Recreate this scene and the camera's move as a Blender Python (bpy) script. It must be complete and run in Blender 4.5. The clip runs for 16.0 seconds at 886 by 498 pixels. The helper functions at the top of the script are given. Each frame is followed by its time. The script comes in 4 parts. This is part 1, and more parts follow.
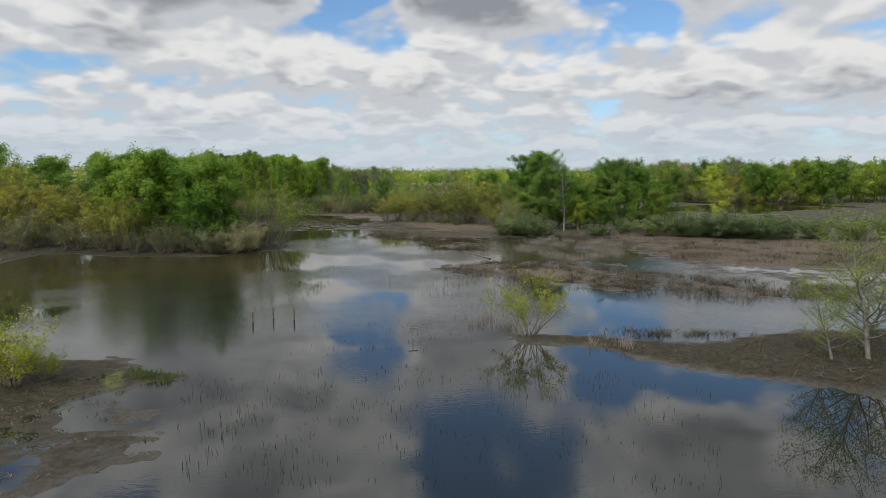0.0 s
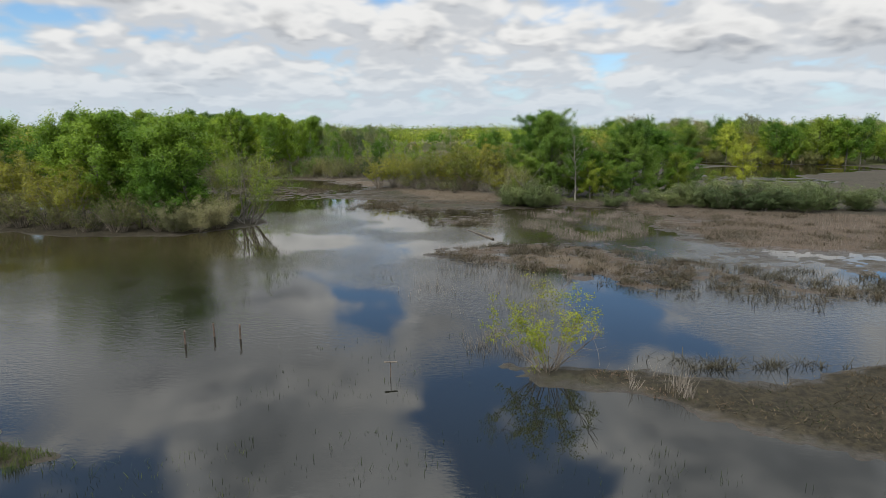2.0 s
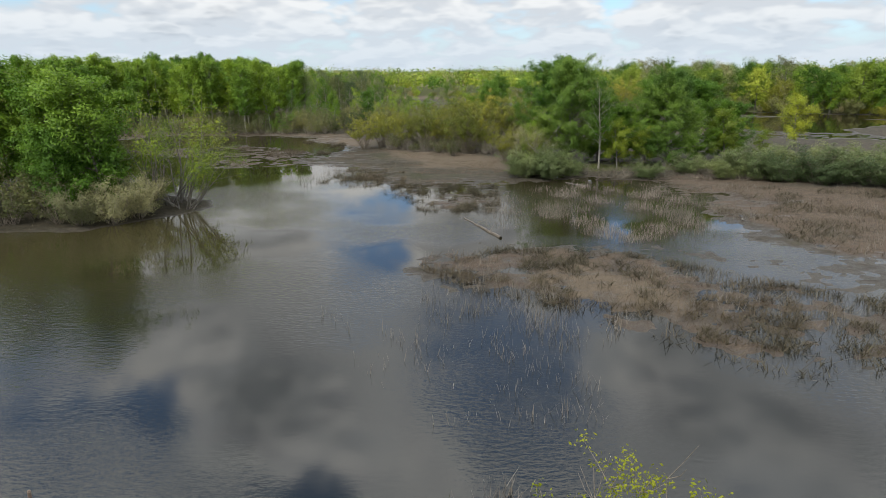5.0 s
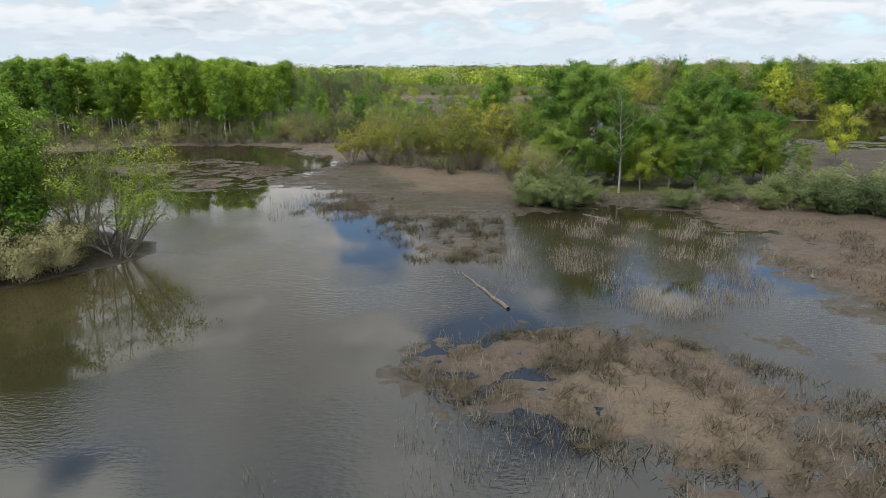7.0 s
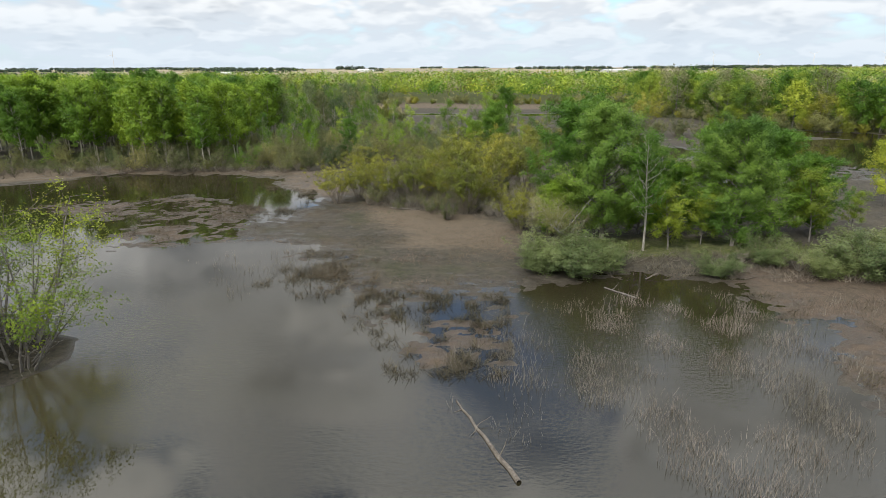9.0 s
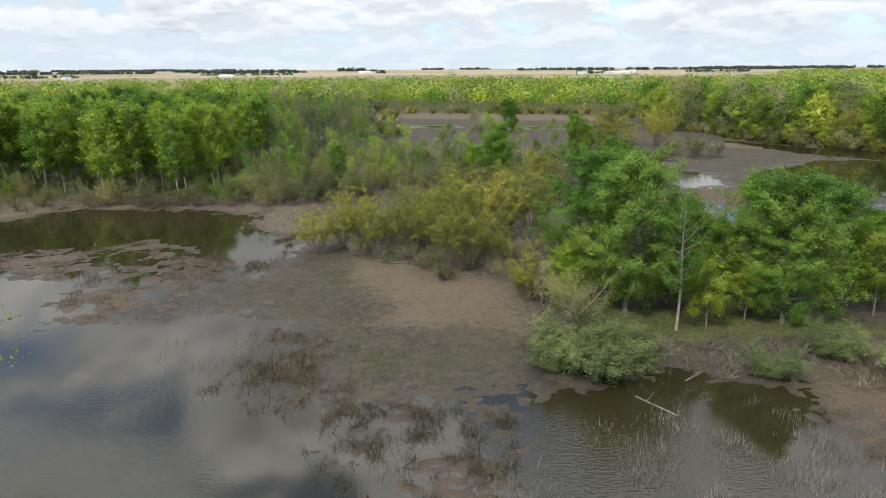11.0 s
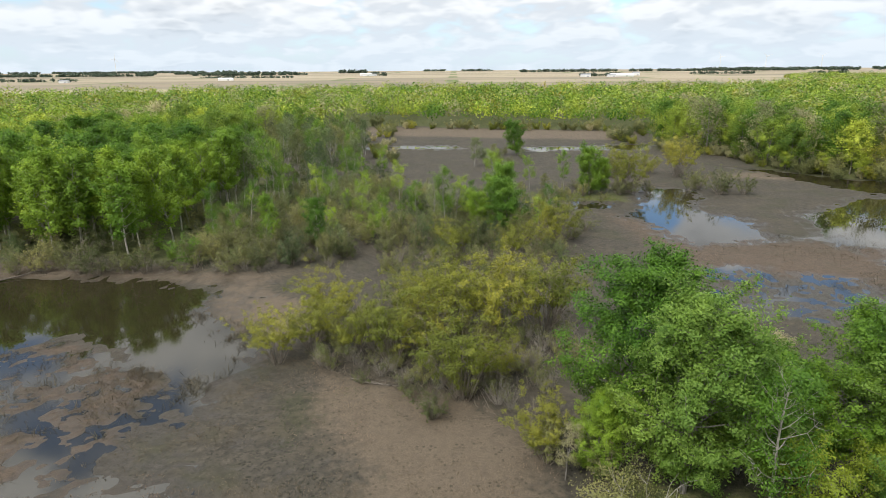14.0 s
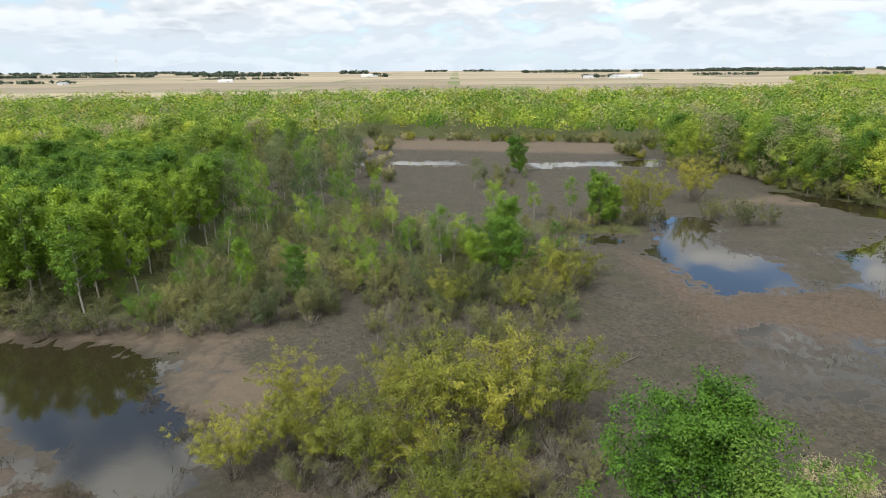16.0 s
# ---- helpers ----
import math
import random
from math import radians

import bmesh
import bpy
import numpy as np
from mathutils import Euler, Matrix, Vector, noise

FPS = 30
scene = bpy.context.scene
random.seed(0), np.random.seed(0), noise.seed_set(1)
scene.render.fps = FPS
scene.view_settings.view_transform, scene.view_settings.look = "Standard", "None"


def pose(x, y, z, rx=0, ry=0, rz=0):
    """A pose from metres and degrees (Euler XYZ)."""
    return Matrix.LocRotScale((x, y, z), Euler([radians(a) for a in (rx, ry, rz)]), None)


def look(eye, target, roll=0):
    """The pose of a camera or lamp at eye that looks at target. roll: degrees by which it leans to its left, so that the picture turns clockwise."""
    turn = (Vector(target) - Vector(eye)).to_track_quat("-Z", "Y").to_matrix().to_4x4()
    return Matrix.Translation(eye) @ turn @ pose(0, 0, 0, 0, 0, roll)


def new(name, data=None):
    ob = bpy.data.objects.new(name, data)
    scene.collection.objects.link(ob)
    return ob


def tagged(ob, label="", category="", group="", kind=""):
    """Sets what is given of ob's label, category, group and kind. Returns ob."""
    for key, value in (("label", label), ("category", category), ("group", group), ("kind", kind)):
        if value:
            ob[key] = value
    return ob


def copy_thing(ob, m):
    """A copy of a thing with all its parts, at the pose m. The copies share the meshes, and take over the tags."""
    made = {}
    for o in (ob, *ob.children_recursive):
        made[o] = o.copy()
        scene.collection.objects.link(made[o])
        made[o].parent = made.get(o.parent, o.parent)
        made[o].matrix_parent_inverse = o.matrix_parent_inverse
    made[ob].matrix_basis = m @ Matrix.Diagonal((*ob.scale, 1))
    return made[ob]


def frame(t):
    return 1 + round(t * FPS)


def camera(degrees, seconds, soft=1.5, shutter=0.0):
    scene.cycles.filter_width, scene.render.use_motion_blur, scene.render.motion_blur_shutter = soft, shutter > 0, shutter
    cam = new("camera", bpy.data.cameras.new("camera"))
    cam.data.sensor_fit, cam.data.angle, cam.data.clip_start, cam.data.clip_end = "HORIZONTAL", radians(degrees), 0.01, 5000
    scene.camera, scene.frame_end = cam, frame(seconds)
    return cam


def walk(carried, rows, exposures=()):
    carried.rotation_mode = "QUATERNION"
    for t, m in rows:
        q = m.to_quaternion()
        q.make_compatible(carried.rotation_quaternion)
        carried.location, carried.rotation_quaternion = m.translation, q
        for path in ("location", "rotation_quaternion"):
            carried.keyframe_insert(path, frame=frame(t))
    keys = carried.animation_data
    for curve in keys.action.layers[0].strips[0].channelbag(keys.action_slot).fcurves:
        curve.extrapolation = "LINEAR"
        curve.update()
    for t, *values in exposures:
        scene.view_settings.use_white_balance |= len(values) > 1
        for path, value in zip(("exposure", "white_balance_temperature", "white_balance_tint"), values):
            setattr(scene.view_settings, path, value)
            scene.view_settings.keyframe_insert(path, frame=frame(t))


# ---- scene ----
cam = camera(73.0, 16.0, soft=0.85)
METRES, EYE, TILT, LEAN, TURN = 130.0, 14.56, -7.2, 0.0, 0.0
ROWS = [
    (0.0, 0.0, 0.0, 0.0, -0.0, 0.0, -0.0),
    (0.5, 0.0014, 0.0261, 0.0058, 0.04, -0.99, 0.01),
    (1.0, 0.0029, 0.0533, 0.0118, 0.07, -2.0, 0.03),
    (1.5, 0.0047, 0.0814, 0.0181, 0.12, -3.03, 0.04),
    (2.0, 0.0069, 0.1105, 0.024, 0.17, -4.03, 0.05),
    (2.5, 0.0086, 0.1397, 0.0302, 0.22, -5.02, 0.08),
    (3.0, 0.0104, 0.1694, 0.0366, 0.26, -6.04, 0.09),
    (3.5, 0.0122, 0.1991, 0.0426, 0.3, -7.04, 0.1),
    (6.0, 0.0201, 0.3493, 0.0724, 0.5, -9.85, 0.13),
    (6.5, 0.0217, 0.38, 0.0803, 0.54, -9.85, 0.14),
    (7.0, 0.0234, 0.4104, 0.0927, 0.58, -9.83, 0.14),
    (7.5, 0.0251, 0.4402, 0.1054, 0.63, -9.82, 0.16),
    (8.0, 0.0267, 0.4699, 0.1183, 0.66, -9.8, 0.14),
    (8.5, 0.0282, 0.4995, 0.1318, 0.69, -9.83, 0.17),
    (9.0, 0.0297, 0.5288, 0.1447, 0.73, -9.82, 0.14),
    (11.5, 0.0376, 0.674, 0.2089, 0.95, -9.76, 0.25),
    (12.0, 0.0387, 0.7031, 0.2219, 0.98, -9.75, 0.24),
    (12.5, 0.0401, 0.7326, 0.2348, 1.01, -9.73, 0.25),
    (13.0, 0.0417, 0.762, 0.2482, 1.06, -9.74, 0.26),
    (13.5, 0.0429, 0.7912, 0.2613, 1.08, -9.73, 0.24),
    (14.0, 0.0441, 0.8205, 0.2748, 1.11, -9.74, 0.27),
    (14.5, 0.0457, 0.8503, 0.2878, 1.15, -9.73, 0.25),
    (15.0, 0.0474, 0.8793, 0.3014, 1.2, -9.75, 0.28),
    (15.5, 0.0491, 0.9083, 0.315, 1.24, -9.77, 0.28),
    (16.0, 0.0505, 0.9369, 0.3296, 1.27, -9.77, 0.28),
]
walk(cam, [(t, pose(0, 0, EYE, TILT, LEAN, TURN) @ pose(METRES * x, METRES * y, METRES * z, 90 + pitch, roll, yaw)) for t, x, y, z, yaw, pitch, roll in ROWS],
     exposures=[(0.0, -0.38), (2.0, -0.27), (6.0, -0.03), (16.0, 0.11)])

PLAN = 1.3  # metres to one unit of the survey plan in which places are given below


# ---- sky and sun ----
SUN_AZIMUTH, SUN_HEIGHT = 215.0, 48.0  # compass-wise from north (+y), degrees

world = bpy.data.worlds.new("sky")
scene.world = world
world.use_nodes = True


class Nodes:
    """A small hand for node trees."""

    def __init__(self, tree):
        self.tree = tree
        tree.nodes.clear()

    def add(self, kind):
        return self.tree.nodes.new(kind)

    def set(self, socket, value):
        if isinstance(value, bpy.types.NodeSocket):
            self.tree.links.new(value, socket)
        else:
            socket.default_value = value

    def math(self, op, a, b=0.0, c=0.0, clamp=False):
        node = self.add("ShaderNodeMath")
        node.operation, node.use_clamp = op, clamp
        for socket, value in zip(node.inputs, (a, b, c)):
            self.set(socket, value)
        return node.outputs[0]

    def vec(self, op, a, b=(0, 0, 0), out=0):
        node = self.add("ShaderNodeVectorMath")
        node.operation = op
        self.set(node.inputs[0], a)
        if op == "SCALE":
            self.set(node.inputs["Scale"], b)
        else:
            self.set(node.inputs[1], b)
        return node.outputs[out]

    def ramp(self, value, lo, hi, a=0.0, b=1.0, smooth=True):
        node = self.add("ShaderNodeMapRange")
        node.interpolation_type = "SMOOTHSTEP" if smooth else "LINEAR"
        for key, v in (("Value", value), ("From Min", lo), ("From Max", hi), ("To Min", a), ("To Max", b)):
            self.set(node.inputs[key], v)
        return node.outputs[0]

    def noise(self, vector, scale, detail=4.0, rough=0.55, warp=0.0):
        node = self.add("ShaderNodeTexNoise")
        self.set(node.inputs["Vector"], vector)
        for key, v in (("Scale", scale), ("Detail", detail), ("Roughness", rough), ("Distortion", warp)):
            self.set(node.inputs[key], v)
        return node.outputs[0]

    def mix(self, factor, a, b, blend="MIX"):
        node = self.add("ShaderNodeMix")
        node.data_type, node.blend_type = "RGBA", blend
        self.set(node.inputs[0], factor)
        for socket, value in ((node.inputs[6], a), (node.inputs[7], b)):
            self.set(socket, (*value, 1.0) if isinstance(value, tuple) and len(value) == 3 else value)
        return node.outputs[2]


def sky_way(azimuth, height):
    a, e = radians(azimuth), radians(height)
    return (math.sin(a) * math.cos(e), math.cos(a) * math.cos(e), math.sin(e))


def build_sky():
    n = Nodes(world.node_tree)
    way = n.add("ShaderNodeTexCoord").outputs["Generated"]
    split = n.add("ShaderNodeSeparateXYZ")
    n.set(split.inputs[0], way)
    height = split.outputs[2]
    sky = n.add("ShaderNodeTexSky")
    sky.sky_type, sky.sun_disc = "NISHITA", False
    sky.sun_elevation, sky.sun_rotation = radians(SUN_HEIGHT), radians(SUN_AZIMUTH)
    sky.air_density, sky.dust_density, sky.ozone_density = 1.0, 0.6, 1.5
    blue = n.vec("MULTIPLY", sky.outputs[0], (0.125, 0.155, 0.18))
    # a deck of cumulus at one height: the way is carried on to that deck
    lift = n.math("ADD", n.math("MAXIMUM", height, 0.0), 0.3)
    deck = n.vec("DIVIDE", way, n.add("ShaderNodeCombineXYZ").outputs[0])
    spread = deck.node
    comb = spread.inputs[1].links[0].from_node
    for k in range(3):
        n.set(comb.inputs[k], lift)
    flat = n.vec("MULTIPLY", deck, (1.0, 1.0, 0.15))
    # gaps and banks of the deck: azimuth, height, half width, half depth in degrees, weight
    banks = ((5, 26.5, 10, 9, -0.3), (9, 35, 9, 7, -0.14), (-8, 17.5, 5, 3.5, -0.17), (21, 18.5, 13, 3.6, -0.3), (-33, 30, 12, 6, -0.17), (-22, 39, 11, 6, -0.2),
             (-11, 14.6, 6, 2.0, -0.2), (17.5, 12.8, 5, 2.6, -0.2), (-30, 8, 9, 2.5, -0.1), (-15, 26, 9, 9, 0.15), (0, 16, 7, 5, 0.24), (28, 27.5, 15, 8, 0.25),
             (-26, 18, 12, 5, 0.15), (5, 52, 20, 9, 0.2))
    swirl = n.add("ShaderNodeTexNoise")
    n.set(swirl.inputs["Vector"], flat)
    for key, v in (("Scale", 2.6), ("Detail", 3.0), ("Roughness", 0.5)):
        n.set(swirl.inputs[key], v)
    drift = n.add("ShaderNodeSeparateXYZ")
    n.set(drift.inputs[0], n.vec("SCALE", n.vec("SUBTRACT", swirl.outputs["Color"], (0.5, 0.5, 0.5)), 18.0))
    bearing = n.math("ADD", n.math("MULTIPLY", n.math("ARCTAN2", split.outputs[0], split.outputs[1]), 57.2958), drift.outputs[0])
    rise = n.math("ADD", n.math("MULTIPLY", n.math("ARCSINE", height), 57.2958), n.math("MULTIPLY", drift.outputs[1], 0.5))
    bias = 0.0
    for azimuth, up, width, depth, weight in banks:
        across = n.math("DIVIDE", n.math("SUBTRACT", bearing, azimuth), width)
        along = n.math("DIVIDE", n.math("SUBTRACT", rise, up), depth)
        reach = n.math("SQRT", n.math("ADD", n.math("MULTIPLY", across, across), n.math("MULTIPLY", along, along)))
        bias = n.math("ADD", bias, n.ramp(reach, 0.35, 1.15, weight, 0.0))

    def density(where, detail):
        big = n.noise(where, 1.5, 2.0, 0.5)
        fine = n.noise(where, 5.0, detail, 0.55)
        lobes = n.add("ShaderNodeTexVoronoi")
        lobes.feature = "SMOOTH_F1"
        n.set(lobes.inputs["Vector"], n.vec("ADD", where, n.vec("SCALE", swirl.outputs["Color"], 0.22)))
        for key, v in (("Scale", 3.6), ("Detail", min(detail, 3.0) - 1.0), ("Roughness", 0.5), ("Lacunarity", 2.3), ("Smoothness", 0.7)):
            n.set(lobes.inputs[key], v)
        billow = n.math("SUBTRACT", 0.9, lobes.outputs["Distance"])
        total = n.math("ADD", n.math("MULTIPLY", big, 0.4), n.math("MULTIPLY", fine, 0.25))
        return n.math("ADD", total, n.math("MULTIPLY", billow, 0.35))

    here = n.math("ADD", density(flat, 6.0), bias)
    soft = density(flat, 3.0)
    above = density(n.vec("SCALE", flat, 0.95), 3.0)
    cover = n.ramp(here, 0.17, 0.33)
    lit = n.ramp(n.math("SUBTRACT", soft, above), -0.06, 0.10)
    thick = n.ramp(here, 0.35, 0.54)
    body = n.mix(thick, (0.74, 0.77, 0.81), (0.37, 0.395, 0.44))
    cloud = n.mix(n.math("MULTIPLY", lit, n.ramp(here, 0.4, 0.66, 1.0, 0.3)), body, (1.05, 1.05, 1.04))
    cloud = n.vec("SCALE", cloud, n.ramp(height, 0.36, 0.62, 0.97, 1.55))
    colour = n.mix(cover, blue, cloud)
    haze = n.ramp(height, 0.0, 0.15, 0.78, 0.0)
    colour = n.mix(haze, colour, (0.68, 0.79, 0.9))
    back = n.add("ShaderNodeBackground")
    n.set(back.inputs[0], colour)
    n.set(back.inputs[1], 1.0)
    out = n.add("ShaderNodeOutputWorld")
    n.set(out.inputs[0], back.outputs[0])


build_sky()
sun = new("sun", bpy.data.lights.new("sun", "SUN"))
sun.data.energy, sun.data.angle, sun.data.color = 2.5, radians(9), (1.0, 0.96, 0.9)
sun.matrix_basis = look(Vector(sky_way(SUN_AZIMUTH, SUN_HEIGHT)) * 100, (0, 0, 0))


# ---- materials ----
def material(name):
    mat = bpy.data.materials.new(name)
    mat.use_nodes = True
    n = Nodes(mat.node_tree)
    out = n.add("ShaderNodeOutputMaterial")
    shader = n.add("ShaderNodeBsdfPrincipled")
    n.set(out.inputs[0], shader.outputs[0])
    n.place = n.add("ShaderNodeNewGeometry").outputs["Position"]
    n.shader, n.out = shader, out
    return mat, n


def bump(n, value, strength, distance):
    node = n.add("ShaderNodeBump")
    for key, v in (("Height", value), ("Strength", strength), ("Distance", distance)):
        n.set(node.inputs[key], v)
    n.set(n.shader.inputs["Normal"], node.outputs[0])


def leaf_material(name, dark, light, glow=0.3, fleck=0.55):
    """Leaves: colour differs from leaf to leaf and from plant to plant; light comes through."""
    mat, n = material(name)
    island = n.add("ShaderNodeNewGeometry").outputs["Random Per Island"]
    plant = n.add("ShaderNodeObjectInfo").outputs["Random"]
    patch = n.noise(n.place, 0.6, 4.0)
    stand = n.noise(n.place, 0.06, 2.0)
    crown = n.add("ShaderNodeAttribute")
    crown.attribute_name = "crown"
    plant = n.math("FRACT", n.math("ADD", plant, crown.outputs["Fac"]))
    mixed = n.math("ADD", n.math("MULTIPLY", island, fleck), n.math("MULTIPLY", n.ramp(patch, 0.35, 0.65), 1.0 - fleck))
    colour = n.mix(mixed, dark, light)
    tone = n.add("ShaderNodeHueSaturation")
    n.set(tone.inputs["Hue"], n.math("ADD", n.ramp(plant, 0, 1, -0.014, 0.02, False), n.ramp(stand, 0.35, 0.65, 0.488, 0.518)))
    n.set(tone.inputs["Value"], n.math("MULTIPLY", n.ramp(plant, 0, 1, 1.36, 0.7, False), n.ramp(stand, 0.35, 0.65, 1.25, 0.75)))
    n.set(tone.inputs["Color"], colour)
    n.set(n.shader.inputs["Base Color"], tone.outputs[0])
    n.set(n.shader.inputs["Roughness"], 0.5)
    n.set(n.shader.inputs["Specular IOR Level"], 0.25)
    trans = n.add("ShaderNodeBsdfTranslucent")
    n.set(trans.inputs[0], tone.outputs[0])
    both = n.add("ShaderNodeMixShader")
    for socket, v in zip(both.inputs, (glow, n.shader.outputs[0], trans.outputs[0])):
        n.set(socket, v)
    n.set(n.out.inputs[0], both.outputs[0])
    return mat


def wood_material(name, dark, light, scale=6.0):
    mat, n = material(name)
    grain = n.noise(n.vec("MULTIPLY", n.place, (1, 1, 0.25)), scale, 6.0, 0.65)
    blotch = n.noise(n.place, 0.8, 3.0)
    colour = n.mix(n.ramp(grain, 0.3, 0.7), dark, light)
    colour = n.mix(n.ramp(blotch, 0.5, 0.75, 0.0, 0.5), colour, tuple(v * 0.6 for v in dark))
    n.set(n.shader.inputs["Base Color"], colour)
    n.set(n.shader.inputs["Roughness"], 0.85)
    bump(n, grain, 0.6, 0.02)
    return mat


def plain_material(name, colour, rough=0.6, metal=0.0):
    mat, n = material(name)
    wear = n.noise(n.place, 1.7, 5.0, 0.6)
    n.set(n.shader.inputs["Base Color"], n.mix(n.ramp(wear, 0.35, 0.75, 0.0, 0.45), colour, tuple(v * 0.72 for v in colour)))
    n.set(n.shader.inputs["Roughness"], rough)
    n.set(n.shader.inputs["Metallic"], metal)
    return mat


MAPLE = leaf_material("maple_leaves", (0.065, 0.135, 0.012), (0.205, 0.345, 0.034))
COTTON = leaf_material("cottonwood_leaves", (0.09, 0.168, 0.013), (0.25, 0.385, 0.038))
WILLOW = leaf_material("willow_catkins", (0.16, 0.168, 0.022), (0.39, 0.385, 0.055))
SALLOW = leaf_material("sallow_leaves", (0.085, 0.12, 0.038), (0.205, 0.25, 0.095))
SCRUB = leaf_material("scrub_leaves", (0.115, 0.127, 0.04), (0.265, 0.265, 0.09))
FOREST = leaf_material("forest_leaves", (0.13, 0.2, 0.018), (0.385, 0.48, 0.066), 0.3, 0.35)
# far windbreaks: greyed green, with the haze of distance put into the leaf colour
HAZED_HEDGE = leaf_material("hazed_windbreak_leaves", (0.045, 0.068, 0.045), (0.10, 0.135, 0.09))
SILVER = leaf_material("silver_leaves", (0.06, 0.128, 0.013), (0.215, 0.345, 0.062), 0.38)
PALE = leaf_material("pale_buds", (0.26, 0.25, 0.12), (0.42, 0.39, 0.2))
GRASS = leaf_material("grass_blades", (0.10, 0.14, 0.02), (0.28, 0.30, 0.06))
LIME = leaf_material("lime_willow_leaves", (0.14, 0.19, 0.015), (0.33, 0.40, 0.04))
FRESH = leaf_material("fresh_willow_leaves", (0.16, 0.2, 0.012), (0.38, 0.41, 0.03), 0.4)
REED = leaf_material("dead_reeds", (0.15, 0.127, 0.10), (0.36, 0.32, 0.27), 0.15)
SEDGE = leaf_material("dead_sedge", (0.065, 0.05, 0.032), (0.20, 0.155, 0.10), 0.12)
SPROUT = leaf_material("dark_sprouts", (0.02, 0.03, 0.01), (0.07, 0.10, 0.02), 0.1)
LITTER = leaf_material("dead_stems", (0.10, 0.085, 0.065), (0.30, 0.26, 0.20), 0.1)
BARK = wood_material("grey_bark", (0.10, 0.09, 0.075), (0.26, 0.24, 0.21))
PALEBARK = wood_material("pale_bark", (0.24, 0.22, 0.18), (0.46, 0.43, 0.37))
TWIG = wood_material("twigs", (0.15, 0.125, 0.095), (0.34, 0.29, 0.23), 9.0)
PALETWIG = wood_material("pale_dead_twigs", (0.22, 0.19, 0.155), (0.42, 0.38, 0.32), 9.0)
DRIFT = wood_material("driftwood", (0.08, 0.066, 0.05), (0.22, 0.19, 0.155), 5.0)
POST = wood_material("weathered_post", (0.07, 0.05, 0.04), (0.20, 0.15, 0.11), 14.0)
WHITE = plain_material("white_steel", (0.78, 0.78, 0.76), 0.5)
ROOFING = plain_material("grey_roofing", (0.32, 0.33, 0.34), 0.5)


def ground_material():
    """Wet and dry mud, sedge mats, moss and forest floor, and ploughed fields beyond the woods."""
    mat, n = material("marsh_ground")
    zones = []
    for zone in ("dry", "sedge", "green", "farm", "peat"):
        attribute = n.add("ShaderNodeAttribute")
        attribute.attribute_name = zone
        zones.append(attribute.outputs["Fac"])
    split = n.add("ShaderNodeSeparateXYZ")
    n.set(split.inputs[0], n.place)
    level = split.outputs[2]
    fine = n.noise(n.place, 2.2, 10.0, 0.75)
    grit = n.noise(n.place, 9.0, 7.0, 0.75)
    speck = n.ramp(n.noise(n.place, 4.5, 8.0, 0.8), 0.56, 0.66)
    broad = n.noise(n.place, 0.16, 6.0, 0.65)
    mud = n.mix(n.ramp(fine, 0.32, 0.68), (0.028, 0.026, 0.020), (0.125, 0.107, 0.08))
    mud = n.mix(n.ramp(broad, 0.45, 0.65, 0.0, 0.6), mud, (0.10, 0.083, 0.056))
    mud = n.mix(n.ramp(n.noise(n.place, 0.11, 5.0, 0.6), 0.5, 0.68, 0.0, 0.5), mud, (0.052, 0.056, 0.026))
    mud = n.mix(n.math("MULTIPLY", speck, 0.75), mud, (0.21, 0.17, 0.122))
    blot = n.ramp(n.noise(n.place, 1.1, 9.0, 0.85), 0.48, 0.6)
    tufts = n.add("ShaderNodeTexVoronoi")
    n.set(tufts.inputs["Vector"], n.vec("ADD", n.place, n.vec("SCALE", n.add("ShaderNodeTexNoise").outputs["Color"], 0.3)))
    n.set(tufts.inputs["Scale"], 1.7)
    dots = n.math("MULTIPLY", n.ramp(tufts.outputs["Distance"], 0.16, 0.34, 1.0, 0.0), n.ramp(n.noise(n.place, 0.35, 3.0), 0.4, 0.6))
    mud = n.mix(n.math("MULTIPLY", blot, 0.65), mud, (0.028, 0.026, 0.020))
    mud = n.mix(n.math("MULTIPLY", dots, 0.8), mud, (0.024, 0.025, 0.014))
    dry = n.mix(n.ramp(grit, 0.3, 0.7), (0.08, 0.064, 0.045), (0.205, 0.158, 0.108))
    dry = n.mix(n.math("MULTIPLY", speck, 0.6), dry, (0.08, 0.068, 0.05))
    dry = n.mix(n.math("MULTIPLY", blot, 0.55), dry, (0.10, 0.08, 0.058))
    dry = n.mix(n.math("MULTIPLY", dots, 0.75), dry, (0.05, 0.045, 0.03))
    sedge = n.mix(n.ramp(grit, 0.35, 0.65), (0.045, 0.034, 0.024), (0.185, 0.138, 0.098))
    sedge = n.mix(n.ramp(broad, 0.5, 0.65, 0.0, 0.6), sedge, (0.10, 0.08, 0.055))
    sedge = n.mix(n.math("MULTIPLY", blot, 0.6), sedge, (0.036, 0.03, 0.022))
    green = n.mix(n.ramp(fine, 0.35, 0.7), (0.05, 0.07, 0.018), (0.15, 0.14, 0.06))

    def lay(under, over, amount):
        edge = n.math("ADD", amount, n.math("MULTIPLY", n.math("SUBTRACT", n.noise(n.place, 0.9, 6.0, 0.7), 0.5), 1.3))
        return n.mix(n.ramp(edge, 0.25, 0.8), under, over)

    peat = n.mix(n.ramp(fine, 0.32, 0.68), (0.015, 0.014, 0.009), (0.064, 0.053, 0.031))
    peat = n.mix(n.math("MULTIPLY", speck, 0.5), peat, (0.15, 0.125, 0.08))
